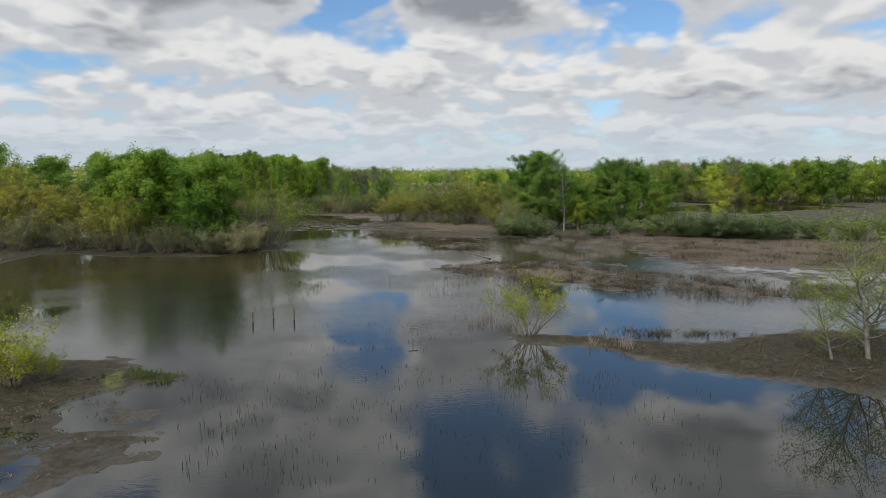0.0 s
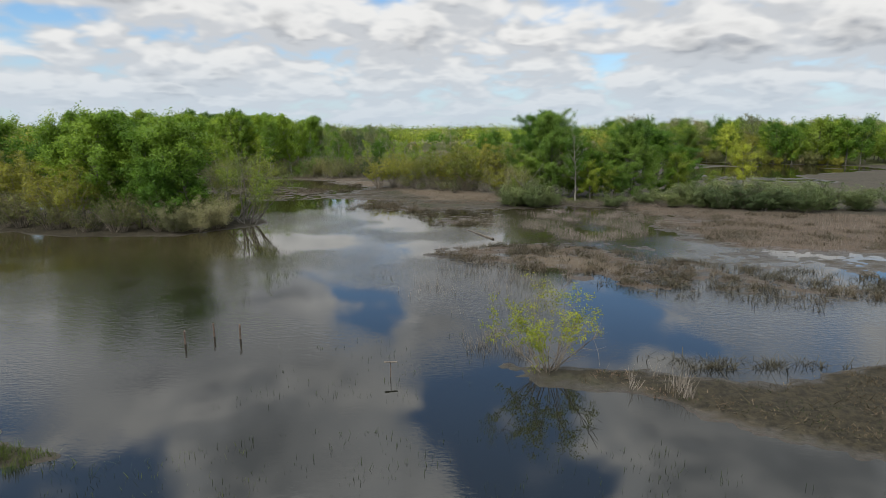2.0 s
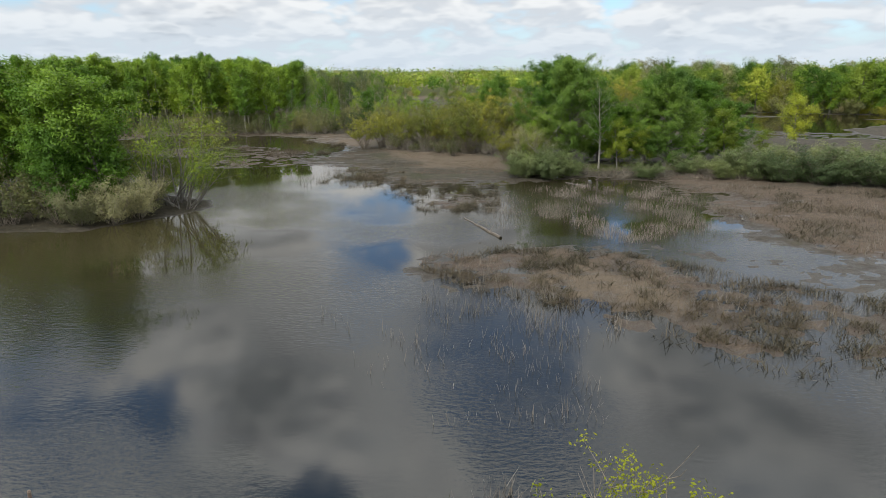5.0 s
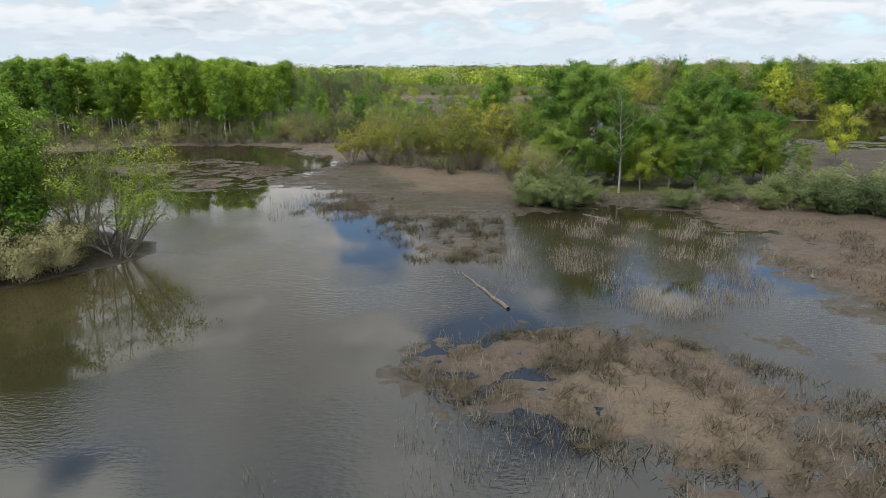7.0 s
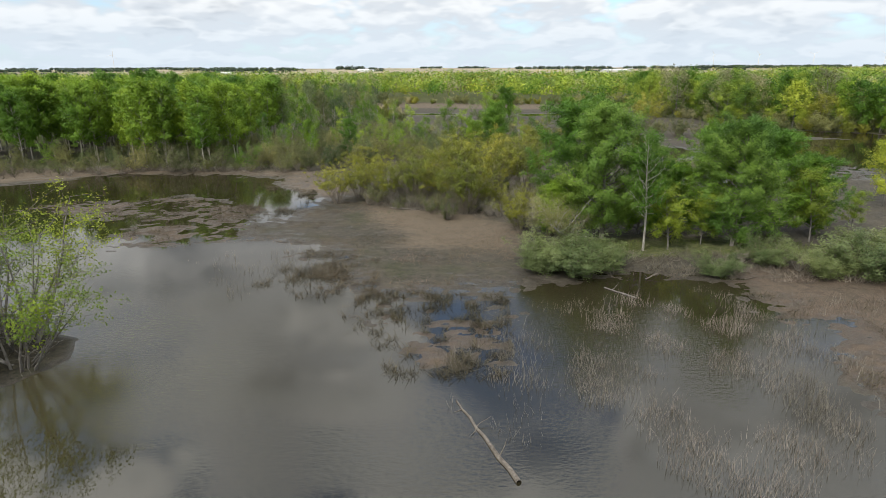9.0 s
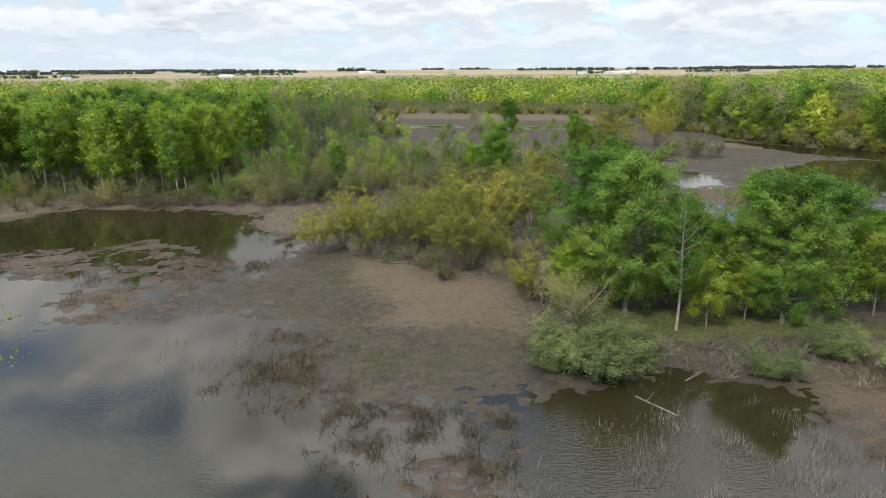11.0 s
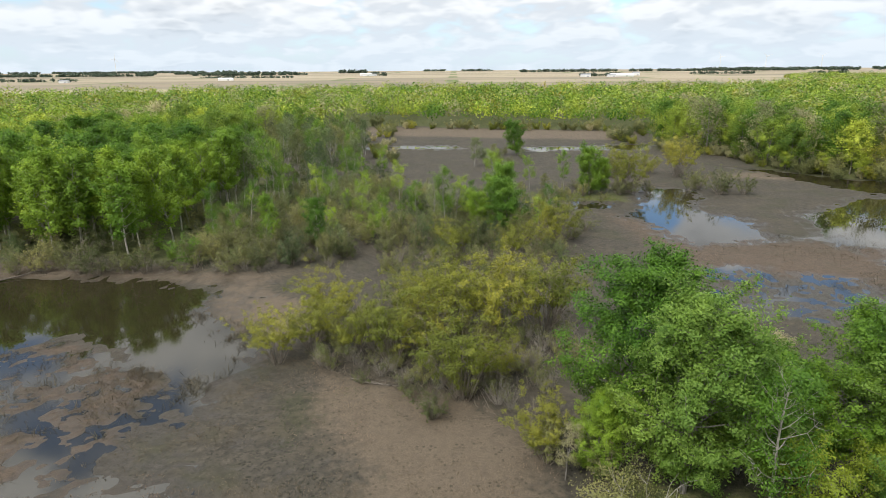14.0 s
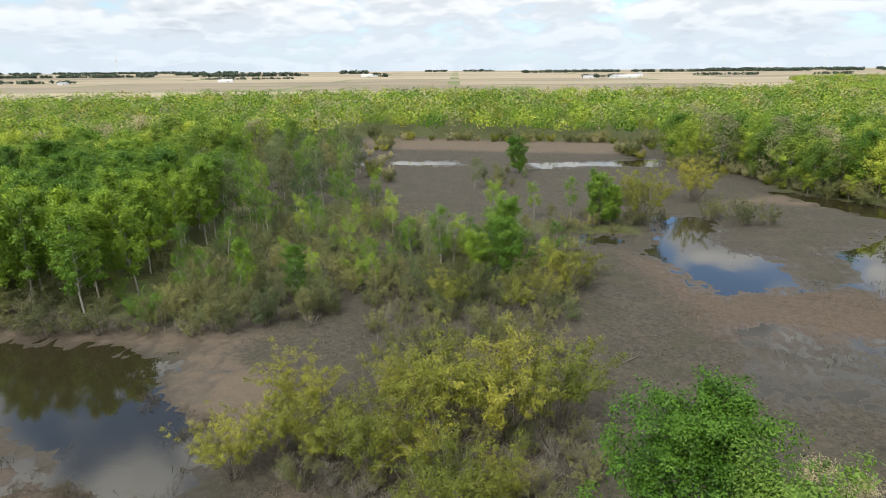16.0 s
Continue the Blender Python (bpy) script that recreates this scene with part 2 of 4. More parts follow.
    colour = lay(lay(lay(lay(mud, peat, zones[4]), sedge, zones[1]), dry, zones[0]), green, zones[2])
    wet = n.math("MULTIPLY", n.ramp(level, 0.02, 0.1, 1.0, 0.0), n.ramp(fine, 0.3, 0.6, 0.6, 1.0))
    colour = n.mix(n.math("MULTIPLY", wet, 0.5), colour, (0.05, 0.042, 0.033))
    field = n.add("ShaderNodeTexBrick")
    field.offset = 0.37
    n.set(field.inputs["Vector"], n.vec("MULTIPLY", n.place, (1 / 900, 1 / 620, 0)))
    for key, v in (("Color1", (0.42, 0.35, 0.24, 1)), ("Color2", (0.14, 0.12, 0.085, 1)), ("Mortar", (0.12, 0.17, 0.05, 1)),
                   ("Scale", 1.0), ("Mortar Size", 0.018), ("Brick Width", 1.0), ("Row Height", 0.5), ("Bias", -0.25)):
        n.set(field.inputs[key], v)
    crop = n.mix(n.ramp(n.noise(n.place, 0.004, 4.0), 0.4, 0.65, 0.0, 0.5), field.outputs[0], (0.36, 0.29, 0.2))
    colour = n.mix(zones[3], colour, crop)
    n.set(n.shader.inputs["Base Color"], colour)
    n.set(n.shader.inputs["Roughness"], n.math("SUBTRACT", 0.95, n.math("MULTIPLY", wet, 0.62)))
    n.set(n.shader.inputs["Specular IOR Level"], 0.3)
    bump(n, n.math("ADD", n.math("MULTIPLY", fine, 0.35), n.math("MULTIPLY", grit, 0.7)), 0.75, 0.09)
    return mat


def water_material():
    """Still, silty pond water: a mirror with faint ripples, brown in the depth."""
    mat, n = material("pond_water")
    split = n.add("ShaderNodeSeparateXYZ")
    n.set(split.inputs[0], n.place)
    silt = n.math("MULTIPLY", n.math("SUBTRACT", n.noise(n.place, 0.04, 3.0), 0.5), 50.0)
    deep = n.ramp(n.math("ADD", split.outputs[1], silt), 62.0, 112.0)
    stirred = n.math("MULTIPLY", n.math("MULTIPLY", deep, n.ramp(split.outputs[1], 118.0, 150.0, 1.0, 0.0)), n.ramp(n.math("ADD", split.outputs[0], silt), 0.0, -42.0))
    murk = n.mix(deep, (0.015, 0.016, 0.012), (0.027, 0.023, 0.011))
    n.set(n.shader.inputs["Base Color"], n.mix(stirred, murk, (0.05, 0.044, 0.019)))
    n.set(n.shader.inputs["Roughness"], 0.02)
    n.set(n.shader.inputs["IOR"], 1.7)
    ripple = n.noise(n.vec("MULTIPLY", n.place, (1.0, 2.2, 1.0)), 1.7, 3.0, 0.6)
    swell = n.noise(n.place, 0.25, 2.0, 0.5)
    calm = n.math("MULTIPLY", n.ramp(n.noise(n.place, 0.045, 2.0), 0.42, 0.58, 0.05, 1.7), n.math("MULTIPLY", n.ramp(split.outputs[1], 38.0, 80.0, 0.12, 1.0), n.ramp(split.outputs[1], 122.0, 145.0, 1.0, 0.08)))
    bump(n, n.math("ADD", n.math("MULTIPLY", ripple, calm), n.math("MULTIPLY", swell, 0.12)), 0.5, 0.05)
    return mat


GROUND, WATER = ground_material(), water_material()


# ---- the lie of the land ----
def lattice(x, y, seed):
    """Smooth noise of -1 to 1 with cells one unit wide."""
    ix, iy = np.floor(x).astype(np.int64), np.floor(y).astype(np.int64)
    fx, fy = x - ix, y - iy
    fx, fy = fx * fx * (3 - 2 * fx), fy * fy * (3 - 2 * fy)

    def corner(a, b):
        k = (a * 374761393 + b * 668265263 + seed * 974634599) & 0xFFFFFFFF
        k = ((k ^ (k >> 13)) * 1274126177) & 0xFFFFFFFF
        return ((k ^ (k >> 16)) & 0xFFFF) / 32767.5 - 1

    low = corner(ix, iy) * (1 - fx) + corner(ix + 1, iy) * fx
    high = corner(ix, iy + 1) * (1 - fx) + corner(ix + 1, iy + 1) * fx
    return low * (1 - fy) + high * fy


def fractal(x, y, seed, octaves=4):
    total, size = 0.0, 1.0
    for k in range(octaves):
        total = total + lattice(x / size, y / size, seed + k) * size
        size *= 0.5
    return total / 1.9


def inside(x, y, outline):
    """Metres from the outline (given in plan units), positive within it."""
    pts = np.array(outline, float) * PLAN
    far, odd = np.full(x.shape, 1e9), np.zeros(x.shape, bool)
    for (ax, ay), (bx, by) in zip(pts, np.roll(pts, -1, 0)):
        dx, dy = bx - ax, by - ay
        s = np.clip(((x - ax) * dx + (y - ay) * dy) / (dx * dx + dy * dy), 0, 1)
        far = np.minimum(far, np.hypot(x - ax - s * dx, y - ay - s * dy))
        cross = (ay > y) != (by > y)
        odd ^= cross & (x < ax + (y - ay) * dx / (dy if dy else 1e-9))
    return np.where(odd, far, -far)


RIGHT_SPIT = [(2.6, 42.3), (7, 41.6), (11, 40.8), (14.3, 39.2), (16.8, 38.8), (20, 40.4), (25, 41.6), (34, 43), (70, 46), (170, 48), (170, 0), (60, 16),
              (30, 25.5), (22.5, 29.2), (17.8, 31.6), (16.2, 32.5), (13.1, 35), (10, 37.6), (6.2, 39.3)]
LEFT_BANK = [(-170, 52), (-60, 41), (-27.8, 36.5), (-23.4, 35.7), (-20.3, 35.7), (-17.3, 33.7), (-13.9, 31.7), (-15.3, 30.9), (-17.5, 30.1),
             (-18.2, 28.3), (-19.8, 25), (-23, 14), (-60, 2), (-170, -20)]
LEFT_MUD = [(-17, 30), (-15.6, 27.6), (-13, 24.8), (-11.2, 23.3), (-12.4, 21.5), (-15, 19.5), (-22, 16), (-21, 27)]
ISLAND = [(-170, 66), (-110, 70), (-54.3, 74), (-55.5, 81.8), (-52.6, 83.5), (-43.7, 79.5), (-37, 80.1), (-30.5, 81.2), (-27, 85.5), (-23.6, 90.3),
          (-24, 93), (-30, 97), (-38, 100), (-45, 105), (-60, 104), (-110, 112), (-170, 122)]
ISLE = [(0.4, 73.2), (6.2, 75), (14, 75), (18.5, 71.6), (22, 68), (26, 65.5), (34, 62), (46, 57), (40, 52), (28, 53.5), (19.5, 56.5),
        (14.8, 57.8), (14.6, 59.8), (11.4, 60.8), (7.9, 63), (2.4, 66.5), (-0.6, 70)]
BACK = [(-27, 158.4), (-25.3, 152), (-18.6, 144.5), (-16.6, 136.5), (-22, 127.5), (-25.3, 122), (-24.7, 118.5), (-16.8, 119), (-14.9, 116.5), (-17, 112),
        (-13.2, 109.6), (-14.2, 104.5), (-11, 101.5), (-5.6, 96.7), (-0.5, 93.4), (1, 89.5), (6.5, 90.5), (7.3, 97), (9, 103.5), (13.5, 106), (20, 106.4), (27, 105.2), (27, 101),
        (26, 98), (31.2, 94.9), (29.2, 89.7), (28.5, 84), (28.2, 77), (31.3, 73.5), (40, 69), (60, 63), (150, 50), (4200, 50),
        (4200, 4200), (-4200, 4200), (-4200, 120), (-120, 140), (-72, 152), (-66, 157), (-58, 161.2), (-48, 162.2), (-37, 161)]
BAR = [(-58, 134), (-52, 141), (-44, 139), (-38, 143.5), (-29, 139.5), (-22, 134), (-23, 126), (-26, 118), (-34, 117), (-38, 128), (-45, 130)]
POOLS = [
    [(51.3, 226), (60, 226), (54, 206), (59, 193), (57, 182.5), (44, 180), (39.3, 199)],
    [(72, 198), (93, 215), (116, 214), (130, 195), (90, 173), (77, 181), (69, 187)],
    [(86, 254), (92, 251), (104, 236), (140, 218), (140, 196), (98, 222)],
    [(-30, 304.5), (-12, 307), (4, 308), (6, 300), (-14, 302), (-28, 301.5)],
    [(30, 303), (52, 304), (75, 310), (71, 296), (50, 298), (32, 293)],
    [(-3, 199), (3, 206), (12, 212), (12, 200)],
    [(28, 209.5), (37, 209.5), (37, 205.5), (27.5, 206)],
]
CHANNEL = [(17, 75), (30, 71), (48, 64), (60, 52), (45, 50), (26, 55), (17, 58)]
MARSHY = [([(18, 73), (25, 66.5), (46, 57), (40, 51), (28, 52), (18, 56)], 0.075), ([(38, 172), (62, 164), (58, 142), (34, 150)], 0.2), ([(62, 184), (95, 188), (95, 150), (70, 155)], 0.2), ([(-14, 108), (5, 104), (4, 92), (-12, 99)], 0.11), ([(-25, 122), (-9, 122), (-5, 108), (-16, 104)], 0.06)]
DRY = [
    ([(4.5, 68.2), (12, 70.5), (16.7, 67.6), (18.6, 64.6), (15, 61.2), (11, 64.6)], 1.5),
    ([(-9, 136), (3, 133), (12, 126), (9.5, 116), (-4, 117.5), (-2.5, 122), (-8, 129)], 3.6),
    ([(-26, 165), (-12, 152), (-14, 141), (-22, 146), (-26, 158)], 3.0),
    ([(-90, 170), (-20, 167), (-22, 160.5), (-48, 163), (-66, 158), (-90, 150)], 4.5),
    ([(-40, 384), (88, 357), (74, 322), (30, 330), (-32, 345)], 8.0),
    ([(66, 240), (92, 252), (104, 232), (84, 238)], 4.0),
]
SEDGES = [(ISLE, 1.5), (BAR, 1.5), ([(-25, 122), (-13, 117), (-10, 106), (-17, 104), (-20, 112)], 1.5), ([(28, 103), (60, 98), (110, 80), (60, 62), (31, 73), (28, 88)], 2.0), ([(27, 106), (36, 110), (50, 104), (30, 97)], 2.0),
          ([(-4, 100), (7, 98), (6, 90), (0, 89)], 1.5), ([(35, 200), (60, 180), (90, 185), (60, 160), (38, 165)], 5.0)]
GREENS = [([(15, 122), (40, 121), (44, 114), (24, 112.5), (16, 115)], 2.0), ([(20, 222), (42, 222), (40, 212), (22, 212)], 4.0),
          ([(-70, 240), (-20, 240), (-24, 172), (-90, 172)], 4.0),
          ([(-16, 32.6), (-14, 31.8), (-14.6, 31), (-16, 31.4)], 0.5)]


def land_height(x, y):
    """Height of the ground over the water level, in metres."""
    h, rough = np.full(x.shape, -0.55), np.full(x.shape, 0.3)
    x0, y0 = x, y
    x, y = x + 2.2 * fractal(x0 / 9, y0 / 9, 51, 3), y + 1.6 * fractal(x0 / 8, y0 / 6, 61, 3)
    for outline, level, reach, fall, uneven in ((RIGHT_SPIT, 0.36, 4.0, 0.06, 0.8), (LEFT_BANK, 0.45, 4.0, 0.08, 0.8), (LEFT_MUD, 0.0, 3.0, 0.04, 1.1), (CHANNEL, 0.0, 3.0, 0.03, 1.1),
                                                (ISLAND, 0.6, 6.0, 0.1, 0.4), (ISLE, 0.12, 6.0, 0.03, 1.1), (BACK, 0.22, 13.0, 0.03, 1.0), (BAR, 0.015, 4.0, 0.03, 1.2)):
        d = inside(x, y, outline)
        h = np.maximum(h, np.where(d > 0, level * (1 - np.exp(-np.maximum(d, 0) / reach)), np.maximum(d * fall, -0.55)))
        rough = np.maximum(rough, uneven * np.clip(d / 10 + 1, 0, 1))
    for outline in POOLS:
        d = inside(x, y, outline)
        h = np.minimum(h, np.where(d > 0, -0.30 * (1 - np.exp(-np.maximum(d, 0) / 5.0)), -d * 0.02))
    for outline, depth in MARSHY:
        h = h - depth * np.clip(inside(x, y, outline) / 6.0 + 0.5, 0, 1)
    h = h + rough * (0.075 * fractal(x / 8.5, y / 5.0, 3, 4) + 0.09 * fractal(x / 2.6, y / 1.5, 11, 3) + 0.085 * fractal(x / 1.0, y / 0.7, 23, 3)) * np.clip(1.25 - np.abs(h) * 1.7, 0.3, 1.0)
    away = np.clip((np.hypot(x, y - 150) - 420) / 200, 0, 1)
    return np.maximum(h, 0.25 * away - 0.6 * (1 - away)) + away * (0.4 + 6.0 * np.clip((y - 1450) / 3000, 0, 1))


def ground_at(x, y):
    return float(land_height(np.array([x], float), np.array([y], float))[0])


def steps(near, far, fine, growth, limit):
    """Distances from near to far whose gaps grow."""
    at, gap, out = near, fine, []
    while at < far:
        out.append(at)
        at += gap
        gap = min(gap * (growth if at < limit else 1.07), 90)
    return out + [far]


def quick_mesh(name, verts, quads, smooth=False, normals=None):
    mesh = bpy.data.meshes.new(name)
    verts, quads = np.asarray(verts, np.float32), np.asarray(quads, np.int32)
    sides = quads.shape[1]
    mesh.vertices.add(len(verts))
    mesh.vertices.foreach_set("co", verts.ravel())
    mesh.loops.add(quads.size)
    mesh.loops.foreach_set("vertex_index", quads.ravel())
    mesh.polygons.add(len(quads))
    mesh.polygons.foreach_set("loop_start", np.arange(0, quads.size, sides, dtype=np.int32))
    if smooth or normals is not None:
        mesh.polygons.foreach_set("use_smooth", np.ones(len(quads), bool))
    mesh.update(calc_edges=True)
    if normals is not None:
        mesh.normals_split_custom_set_from_vertices(normals)
    return mesh


def lozenges(c, face, out, s, slim, rng):
    """Leaves about the points c: they lie across face, and take the light as the crown's outside does."""
    a = np.cross(face, rng.normal(0, 1, c.shape))
    a /= np.linalg.norm(a, axis=1)[:, None] + 1e-9
    b = np.cross(face, a)
    b /= np.linalg.norm(b, axis=1)[:, None] + 1e-9
    flip = np.sign((np.cross(a, b) * out).sum(1))[:, None]
    b = b * np.where(flip == 0, 1, flip)
    verts = np.stack([c + a * s, c + b * s * slim, c - a * s, c - b * s * slim], 1).reshape(-1, 3)
    leaf = np.cross(a, b)
    turned = out * 0.62 + leaf * 0.58
    turned /= np.linalg.norm(turned, axis=1)[:, None] + 1e-9
    return verts, np.repeat(turned, 4, 0)


def build_ground():
    right, left = steps(56, 4990, 0.42, 1.02, 190), steps(46, 4990, 0.42, 1.02, 190)
    xs = np.array([-v for v in reversed(left)] + list(np.arange(-45.6, 56, 0.42)) + right)
    ys = np.array([-v for v in reversed(steps(-20, 600, 0.5, 1.05, 0))] + list(np.arange(20.5, 62, 0.27)) + list(np.arange(62, 150, 0.42)) + steps(150, 4990, 0.42, 1.013, 520))
    gx, gy = (a.ravel() for a in np.meshgrid(xs, ys))
    h = land_height(gx, gy)
    w, n = len(xs), len(ys)
    i = (np.arange(n - 1)[:, None] * w + np.arange(w - 1)[None, :]).ravel()
    mesh = quick_mesh("ground", np.stack([gx, gy, h], 1), np.stack([i, i + 1, i + 1 + w, i + w], 1), True)

    def zone(name, parts, stray=7.0):
        value = np.zeros(gx.shape)
        wx, wy = gx + stray * fractal(gx / 17, gy / 17, 71, 3), gy + stray * fractal(gx / 19, gy / 13, 81, 3)
        for outline, soft in parts:
            value = np.maximum(value, np.clip(inside(wx, wy, outline) / (2 * soft * PLAN) + 0.5, 0, 1))
        mesh.attributes.new(name, "FLOAT", "POINT").data.foreach_set("value", value.astype(np.float32))

    zone("dry", DRY, 4.0)
    zone("peat", [(RIGHT_SPIT, 1.0), (LEFT_BANK, 1.0), (LEFT_MUD, 1.5), (ISLAND, 1.0)], 1.5)
    zone("sedge", SEDGES, 3.5)
    zone("green", GREENS + [(WOODS, 5.0)])
    farm = np.clip((gy - 740) / 60, 0, 1)
    mesh.attributes.new("farm", "FLOAT", "POINT").data.foreach_set("value", farm.astype(np.float32))
    mesh.materials.append(GROUND)
    tagged(new("ground", mesh), "brown mudflats and marsh floor with fields beyond", "ground", kind="structure")


WOODS = [(72, 294), (90, 280), (92, 254), (106, 237), (140, 223), (260, 215), (1300, 1000), (1100, 1250), (620, 1250), (450, 900), (330, 730), (150, 690), (-100, 680), (-330, 610), (-520, 545), (-560, 430), (-260, 190), (-110, 200),
         (-95, 225), (-75, 240), (-62, 290), (-40, 384), (-23, 386), (16, 373), (88, 360), (92, 350), (76, 304)]
build_ground()


def build_water():
    half = 420.0
    mesh = quick_mesh("pond", [(-half, -250, 0), (half, -250, 0), (half, 560, 0), (-half, 560, 0)], [(0, 1, 2, 3)])
    mesh.materials.append(WATER)
    tagged(new("water", mesh), "still brown pond water mirroring clouds and trees", "water", kind="structure")


build_water()


# ---- plants ----
class Wood:
    """Tapered round limbs, gathered into one mesh."""

    def __init__(self):
        self.verts, self.quads, self.count = [], [], 0

    def limb(self, points, r0, r1, sides=5):
        pts = np.array(points, float)
        n = len(pts)
        along = np.gradient(pts, axis=0)
        along /= np.linalg.norm(along, axis=1)[:, None] + 1e-9
        side = np.cross(along, (0.31, 0.17, 0.93) if abs(along[0][2]) < 0.9 else (1, 0.2, 0))
        side /= np.linalg.norm(side, axis=1)[:, None] + 1e-9
        other = np.cross(along, side)
        radius = np.linspace(r0, r1, n)[:, None]
        ring = np.arange(sides) * 2 * math.pi / sides
        for k, a in enumerate(ring):
            self.verts.append(pts + radius * (side * math.cos(a) + other * math.sin(a)))
        base = self.count
        for k in range(sides):
            a, b = base + k * n, base + (k + 1) % sides * n
            for j in range(n - 1):
                self.quads.append((a + j, b + j, b + j + 1, a + j + 1))
        self.count += sides * n

    def mesh(self, name, mat):
        mesh = quick_mesh(name, np.concatenate(self.verts), self.quads, True)
        mesh.materials.append(mat)
        return mesh


def curve(rng, start, way, length, n=5, rise=0.0, wander=0.12):
    """A limb's path that bends up by rise and wanders."""
    pts, at, d = [np.array(start, float)], np.array(start, float), np.array(way, float)
    for _ in range(n - 1):
        d = d + (0, 0, rise / n) + rng.normal(0, wander, 3)
        d = d / np.linalg.norm(d)
        at = at + d * length / (n - 1)
        pts.append(at)
    return pts


def leaves(rng, spots, sizes, per, blob):
    """Leaves as small bent lozenges, scattered about the spots."""
    spots = np.array(spots, float)
    c = np.repeat(spots, per, 0)
    n = len(c)
    c = c + rng.normal(0, 1, (n, 3)) * blob * np.array((1, 1, 0.75))
    middle = spots.mean(0) - (0, 0, 0.25 * np.ptp(spots[:, 2]))
    out = (c - middle) / (np.std(spots, 0) + 0.3)
    out /= np.linalg.norm(out, axis=1)[:, None] + 1e-9
    clump = (c - np.repeat(spots, per, 0)) / blob
    out = out * 0.55 + clump * 0.42 + (0, 0, 0.15)
    out /= np.linalg.norm(out, axis=1)[:, None] + 1e-9
    face = out * 0.7 + (0, 0, 0.4) + rng.normal(0, 0.55, (n, 3))
    s = rng.uniform(*sizes, n)[:, None]
    verts, normals = lozenges(c, face, out, s, 0.48, rng)
    return verts, np.arange(4 * n).reshape(-1, 4), normals


def part(name, mesh, parent, label=""):
    ob = new(name, mesh)
    ob.parent = parent
    return tagged(ob, label)


def oval(u, low=0.15, full=0.55):
    """Width of a crown at the share u of its height."""
    return math.sqrt(max(0.0, 1 - ((u - full) / ((1 - full) if u > full else (full - low + 0.15))) ** 2))


def tree_parts(seed, high, wide, trunk, low, limbs, per, blob, leaf, lean=0.0, rise=0.5, full=0.55, twigs=4, bare=0.0):
    """A tree's wood, and where its leaves are."""
    rng = np.random.default_rng(seed)
    wood, spots = Wood(), []
    stem = curve(rng, (0, 0, -0.3), (lean, lean * 0.3, 1), high * 0.93, 9, 0.1, 0.05)
    wood.limb(stem, trunk, trunk * 0.12, 7)
    stem = np.array(stem)
    turn = rng.uniform(0, 6.28)
    for k in range(limbs):
        u = low + (0.97 - low) * (k + rng.uniform(0, 1)) / limbs
        at = stem[0] + 0.0
        f = u * (len(stem) - 1)
        i = min(int(f), len(stem) - 2)
        at = stem[i] + (stem[i + 1] - stem[i]) * (f - i)
        turn += 2.4 + rng.uniform(-0.5, 0.5)
        reach = wide * max(0.25, oval(u, low, full)) * rng.uniform(0.7, 1.18)
        up = 0.25 + 0.7 * u
        path = curve(rng, at, (math.cos(turn), math.sin(turn), up), reach, 5, rise, 0.13)
        r = trunk * (1.05 - u) * 0.42 + 0.015
        wood.limb(path, r, 0.012, 4)
        leafy = rng.random() > bare
        if leafy:
            spots += [path[-1], path[3], (path[3] + path[2]) / 2]
        for _ in range(twigs):
            j = rng.integers(1, 5)
            tw = curve(rng, path[j], rng.normal(0, 1, 3) + (math.cos(turn), math.sin(turn), 0.5), reach * rng.uniform(0.25, 0.5), 3, 0.3, 0.2)
            wood.limb(tw, r * 0.35 + 0.008, 0.006, 3)
            if leafy:
                spots += [tw[-1], tw[1]]
    spots.append(stem[-1])
    return wood, leaves(rng, spots, leaf, per, blob)


def shrub_parts(seed, high, wide, stems, per, blob, leaf, low=0.35, thick=0.05, bare=0.0, twigs=4):
    """A many-stemmed shrub's wood, and where its leaves are."""
    rng = np.random.default_rng(seed)
    wood, spots = Wood(), []
    for k in range(stems):
        turn, tilt = rng.uniform(0, 6.28), math.sqrt(rng.uniform(0, 1)) * wide / high * 1.15
        foot = (math.cos(turn) * wide * 0.2 * rng.random(), math.sin(turn) * wide * 0.2 * rng.random(), -0.2)
        length = high * rng.uniform(0.65, 1.08)
        path = curve(rng, foot, (math.cos(turn) * tilt, math.sin(turn) * tilt, 1), length, 6, 0.1, 0.1)
        wood.limb(path, thick * rng.uniform(0.6, 1.3), 0.012, 3)
        leafy = rng.random() > bare
        for j in range(1, 6):
            if leafy and j / 5 > low:
                spots.append(path[j])
        for _ in range(twigs):
            j = rng.integers(1, 6)
            tw = curve(rng, path[j], rng.normal(0, 0.6, 3) + (math.cos(turn) * 0.7, math.sin(turn) * 0.7, 0.6), length * rng.uniform(0.15, 0.34), 3, 0.2, 0.2)
            wood.limb(tw, 0.02, 0.006, 3)
            if leafy and j / 5 > low * 0.8:
                spots += [tw[1], tw[2]]
    return wood, leaves(rng, spots, leaf, per, blob)


def spot(x, y, turn=0.0, size=1.0, tall=1.0, sink=0.0):
    """The pose of a plant that stands on the ground at a place of the plan."""
    x, y = x * PLAN, y * PLAN
    m = Matrix.Translation((x, y, ground_at(x, y) - sink)) @ Matrix.Rotation(turn, 4, "Z")
    return m @ Matrix.Diagonal((size, size, size * tall, 1))


